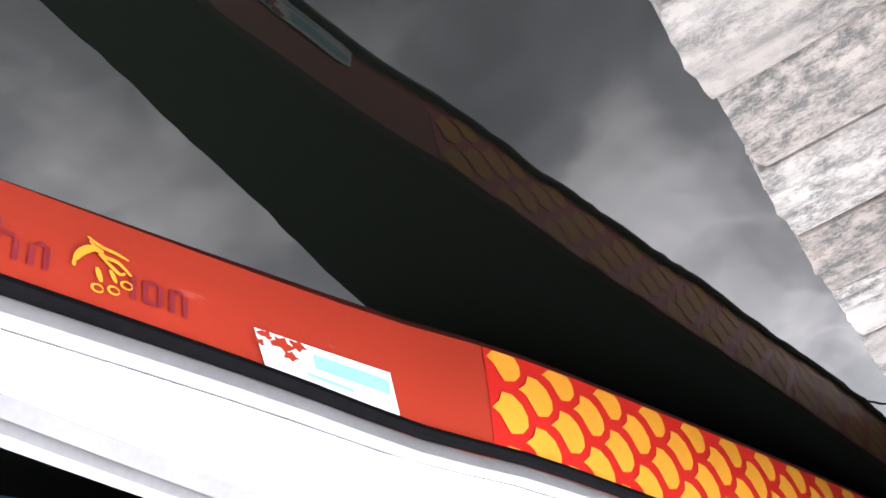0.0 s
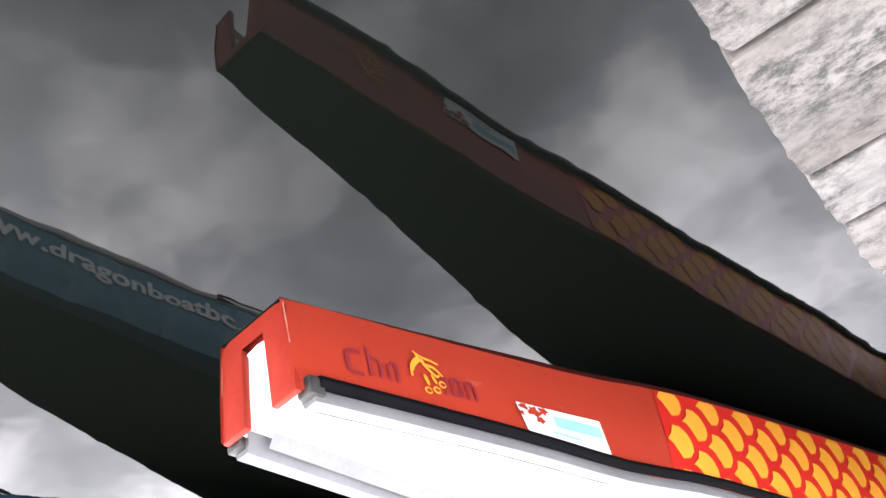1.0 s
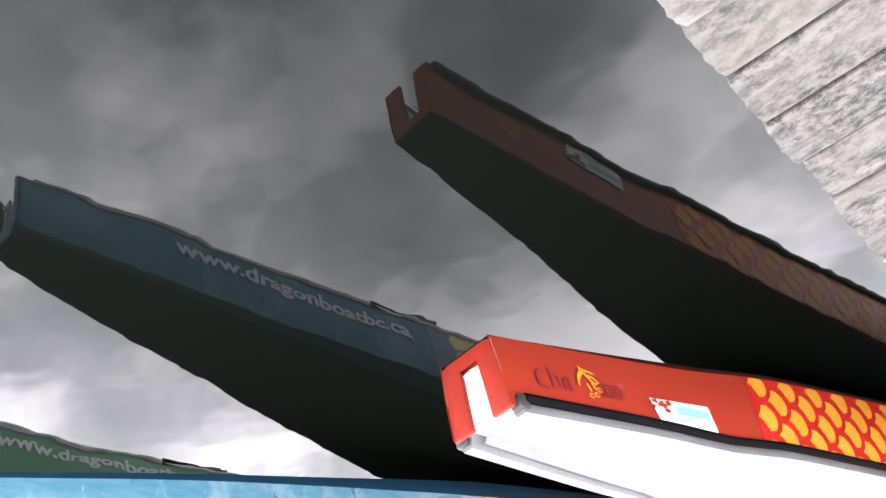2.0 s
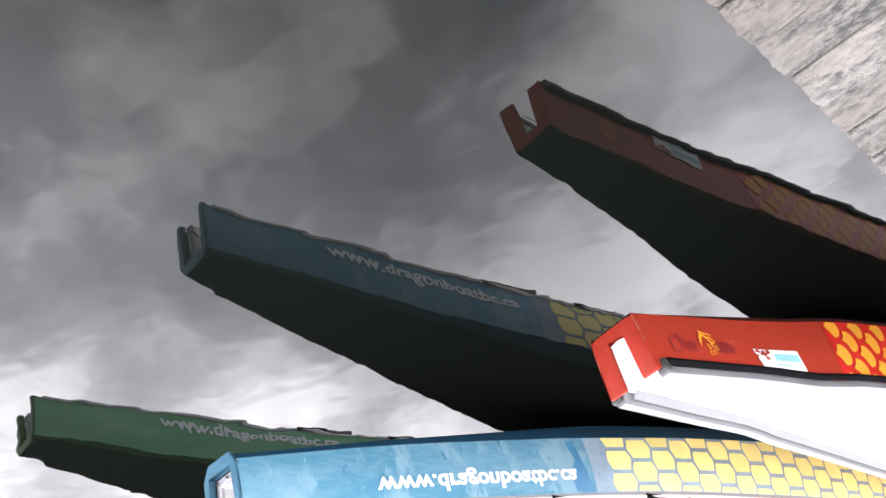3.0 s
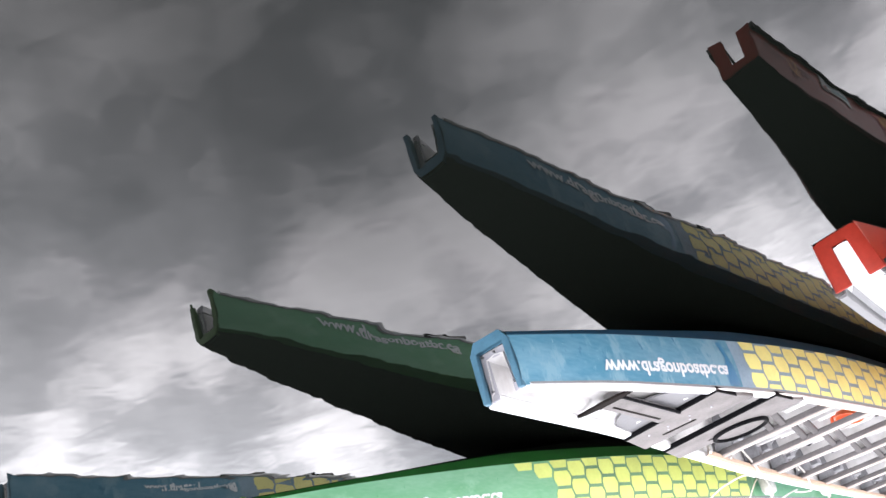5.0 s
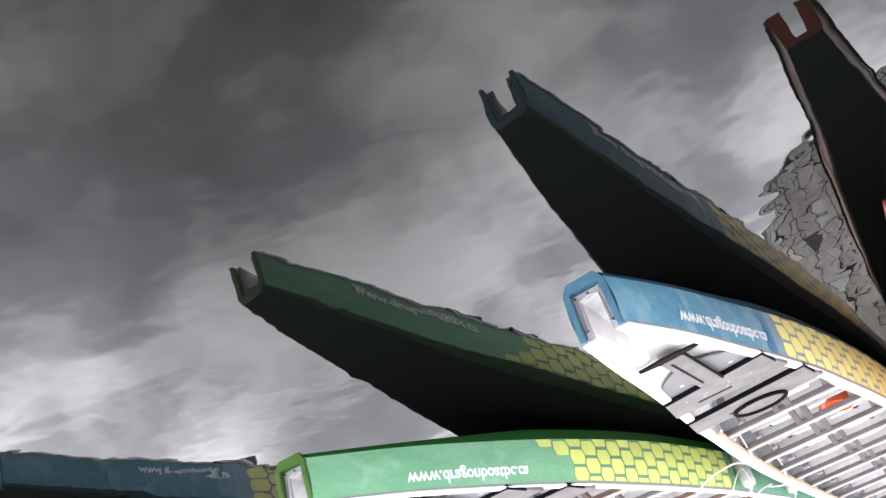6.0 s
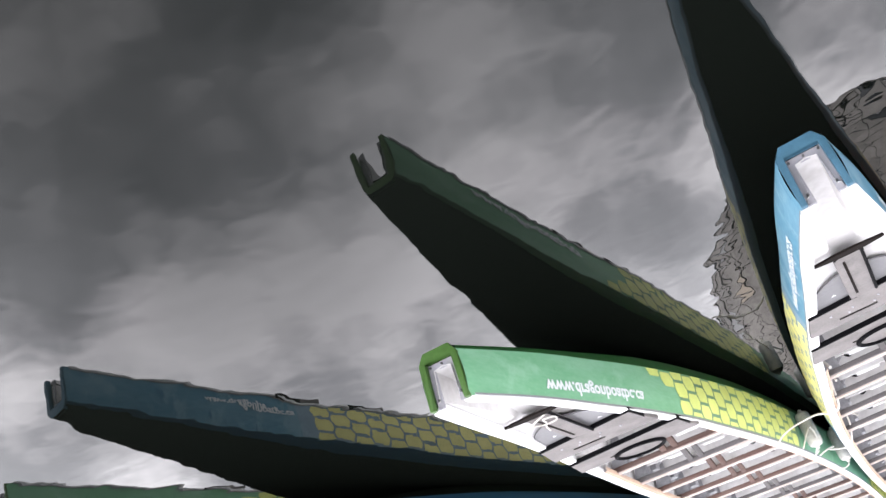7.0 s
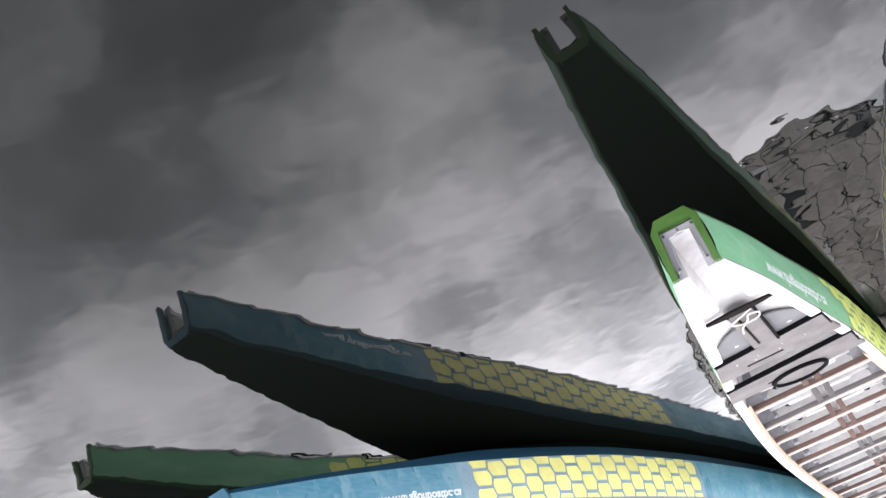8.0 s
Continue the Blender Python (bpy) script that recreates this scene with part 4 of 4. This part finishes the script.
# ---- far shore: a panelled dome on a low podium ----
def dome(x, y, radius, height):
    root = thing("dome_building", "large silver geodesic dome of triangle panels", "building")
    bm = bmesh.new()
    bmesh.ops.create_icosphere(bm, subdivisions=4, radius=radius)
    bmesh.ops.rotate(bm, verts=bm.verts, matrix=Euler((0.3, 0.2, 0.5)).to_matrix())
    low = [v for v in bm.verts if v.co.z < -0.75 * radius]
    bmesh.ops.delete(bm, geom=low, context="VERTS")
    frame_bm = bm.copy()
    bmesh.ops.wireframe(frame_bm, faces=frame_bm.faces, thickness=0.05, use_even_offset=True, use_replace=True)
    rng = random.Random(4)
    bmesh.ops.split_edges(bm, edges=bm.edges)
    for f in bm.faces:
        f.material_index = rng.choice((0,) * 17 + (1, 2))
        c, k = f.calc_center_median(), rng.uniform(0.965, 0.99)
        n = c.normalized() * rng.uniform(-0.12, 0.06)
        for v in f.verts:
            v.co = c + (v.co - c) * k + n
    # the glint is painted: the nearest panel gets the cream colour
    glint = min(bm.faces, key=lambda f: (f.calc_center_median().normalized() - Vector((0.936, -0.33, 0.12)).normalized()).length)
    glint.material_index = 3
    shell = part("panel_shell", bm, [PANEL, STRUT, DARK_GLASS, GLINT_PANEL], root, smooth=False)
    tagged(shell, kind="stuff")
    part("strut_frame", frame_bm, DARK_GLASS, root, smooth=False)
    bm = bmesh.new()
    rows = [[(r * math.cos(a), r * math.sin(a), z) for a in np.linspace(0, 2 * math.pi, 41)[:-1]] for r, z in ((radius * 0.66, -height + 2), (radius * 0.66, -radius * 0.78), (radius * 0.3, -radius * 0.74))]
    sheet(bm, rows, closed=True)
    part("podium", bm, CONCRETE, root, smooth=False)
    root.matrix_world = pose(x, y, height)
    return root


dome(-32.7, 70.5, 14.8, 23.7)

bm = bmesh.new()
rows = []
rng = random.Random(8)
for k in range(90):
    x = -260 + 6 * k
    y = 52 + 10 * math.sin(k * 0.21) + rng.uniform(-1, 1)
    rows.append([(x, y, -0.4), (x, y + 1.5, 0.9 + rng.uniform(0, 0.5)), (x, y + 4, 1.9 + rng.uniform(0, 0.5)), (x, y + 9, 2.6), (x, 420, 3.0)])
sheet(bm, rows)
shore = part("ground", bm, CONCRETE, None)
tagged(shore, "grey rocky shore behind the docks", "shore", kind="structure")


# ---- brown plank wall at the head of the dock ----
wall = thing("boathouse_wall", "reddish brown plank wall of a boathouse", "wall", kind="structure")
rng = random.Random(11)
plank = []
for k in range(5):
    bm = bmesh.new()
    box(bm, (0, 0, 0), (16, 0.04 + 0.004 * k, 0.19), 0.006)
    me = bpy.data.meshes.new("plank")
    bmesh.ops.recalc_face_normals(bm, faces=bm.faces)
    bm.to_mesh(me)
    bm.free()
    me.materials.append(BROWN_WOOD)
    plank.append(me)
for k in range(13):
    ob = new("plank", plank[rng.randrange(5)])
    ob.parent = wall
    ob.matrix_basis = pose(rng.uniform(-0.05, 0.05), rng.uniform(0, 0.01), 0.44 + 0.2 * k)
wall.matrix_world = pose(-6.0, 15.6, 0, 0, 0, 24)


# ---- fenders, ropes and a bailer ----
def on_boat(boat, x, y, z):
    return boat.matrix_world @ Vector((x, y, z))


def fender(top, length, radius, label):
    root = thing("fender", label, "fender", "fenders between the boats")
    bm = bmesh.new()
    prof = [(0.25, 0.0), (0.3, 0.05), (0.8, 0.09), (1.0, 0.16), (1.0, 0.84), (0.8, 0.91), (0.3, 0.95), (0.25, 1.0)]
    rows = [[(r * radius * math.cos(a), r * radius * math.sin(a), -length * t) for a in np.linspace(0, 2 * math.pi, 15)[:-1]] for r, t in prof]
    vs = sheet(bm, rows, closed=True)
    bm.faces.new(vs[0])
    bm.faces.new(vs[-1][::-1])
    part("body", bm, FENDER, root)
    bm = bmesh.new()
    tube(bm, smooth_line([(0, 0, -0.01), (0.01, 0, 0.02), (0.05, 0.005, 0.035), (0.09, 0.01, 0.02)], 4), 0.005, 6)
    part("lanyard", bm, ROPE, root, "white rope lanyard")
    root.location = top
    return root


def rope(points, radius, label, mat=None):
    bm = bmesh.new()
    tube(bm, smooth_line(points, 7), radius, 6)
    ob = part("mooring_rope", bm, mat or ROPE, None)
    return tagged(ob, label, "rope", "mooring ropes")


bpy.context.view_layer.update()
fender(on_boat(green_boat, -0.84, 5.72, 0.64), 0.30, 0.052, "dirty white vinyl fender hanging between two hulls")
fender(on_boat(green_boat, -0.90, 7.1, 0.62), 0.30, 0.052, "dirty white vinyl fender hanging between two hulls")
B, G = lambda *p: on_boat(blue_boat, *p), lambda *p: on_boat(green_boat, *p)
rope([B(0.44, 3.72, 0.66), B(0.46, 3.95, 0.50), B(0.50, 4.25, 0.55), B(0.54, 4.5, 0.66), B(0.62, 4.6, 0.67), B(0.75, 4.72, 0.60), G(-0.86, 4.7, 0.58), G(-0.74, 4.66, 0.63), G(-0.66, 4.64, 0.68), G(-0.60, 4.6, 0.60)], 0.0065, "thin white rope tied between blue and green hulls")
rope([B(0.46, 5.3, 0.62), B(0.55, 5.55, 0.48), B(0.58, 5.85, 0.55), B(0.66, 6.12, 0.655), B(0.74, 6.25, 0.65), B(0.88, 6.3, 0.60), G(-0.92, 6.2, 0.58), G(-0.86, 6.05, 0.62), G(-0.79, 6.0, 0.655)], 0.0065, "thin white rope from the blue rim to the green rim")
rope([G(-0.76, 5.35, 0.66), G(-0.84, 5.42, 0.52), G(-0.87, 5.55, 0.46), G(-0.87, 5.68, 0.56), G(-0.79, 5.8, 0.66)], 0.0055, "thin white rope looped over the green rim")
rope([B(0.72, 10.4, 0.66), B(1.0, 10.9, 0.60), G(-0.9, 11.4, 0.60), G(-0.70, 11.3, 0.68)], 0.009, "thin white rope between the far rims")
rope([B(0.42, 3.30, 0.66), B(0.46, 3.45, 0.52), B(0.42, 3.6, 0.44), B(0.48, 3.7, 0.52), B(0.42, 3.76, 0.62), B(0.46, 3.86, 0.50)], 0.009, "white rope coiled beside the thwarts")
rope([G(-0.051, 1.070, 0.765), G(0.043, 1.115, 0.775), G(0.085, 1.175, 0.77), G(0.034, 1.250, 0.765), G(-0.051, 1.235, 0.77), G(-0.076, 1.145, 0.775), G(-0.025, 1.085, 0.785), G(0.000, 1.190, 0.775), G(0.051, 1.310, 0.765), G(0.068, 1.400, 0.765)], 0.0038, "coil of white rope on the green boat's rail")

rope([(-0.93, 3.53, 0.46), (-1.03, 3.48, 0.37), (-1.15, 3.40, 0.37), (-1.24, 3.35, 0.50), (-1.36, 3.32, 0.53)], 0.003, "thin dark mooring line from the red boat to the dock", RUBBER)

bailer = thing("bailer", "orange plastic bailer lying on the blue boat's floor", "bailer")
bm = bmesh.new()
rows = [[(0.13 * r * math.cos(a), 0.10 * r * math.sin(a), z) for a in np.linspace(0, 2 * math.pi, 17)[:-1]] for r, z in ((0.7, 0), (0.95, 0.06), (1.0, 0.13), (0.94, 0.13), (0.85, 0.06), (0.6, 0.02))]
vs = sheet(bm, rows, closed=True)
bm.faces.new(vs[0])
bm.faces.new(vs[-1][::-1])
part("scoop", bm, ORANGE, bailer)
bm = bmesh.new()
tube(bm, smooth_line([(0.12, 0, 0.11), (0.19, 0, 0.12), (0.20, 0, 0.06), (0.12, 0, 0.04)], 4), 0.014, 6)
part("handle", bm, ORANGE, bailer)
bailer.matrix_world = blue_boat.matrix_world @ pose(-0.33, 4.72, 0.41, 25, 10, 30)
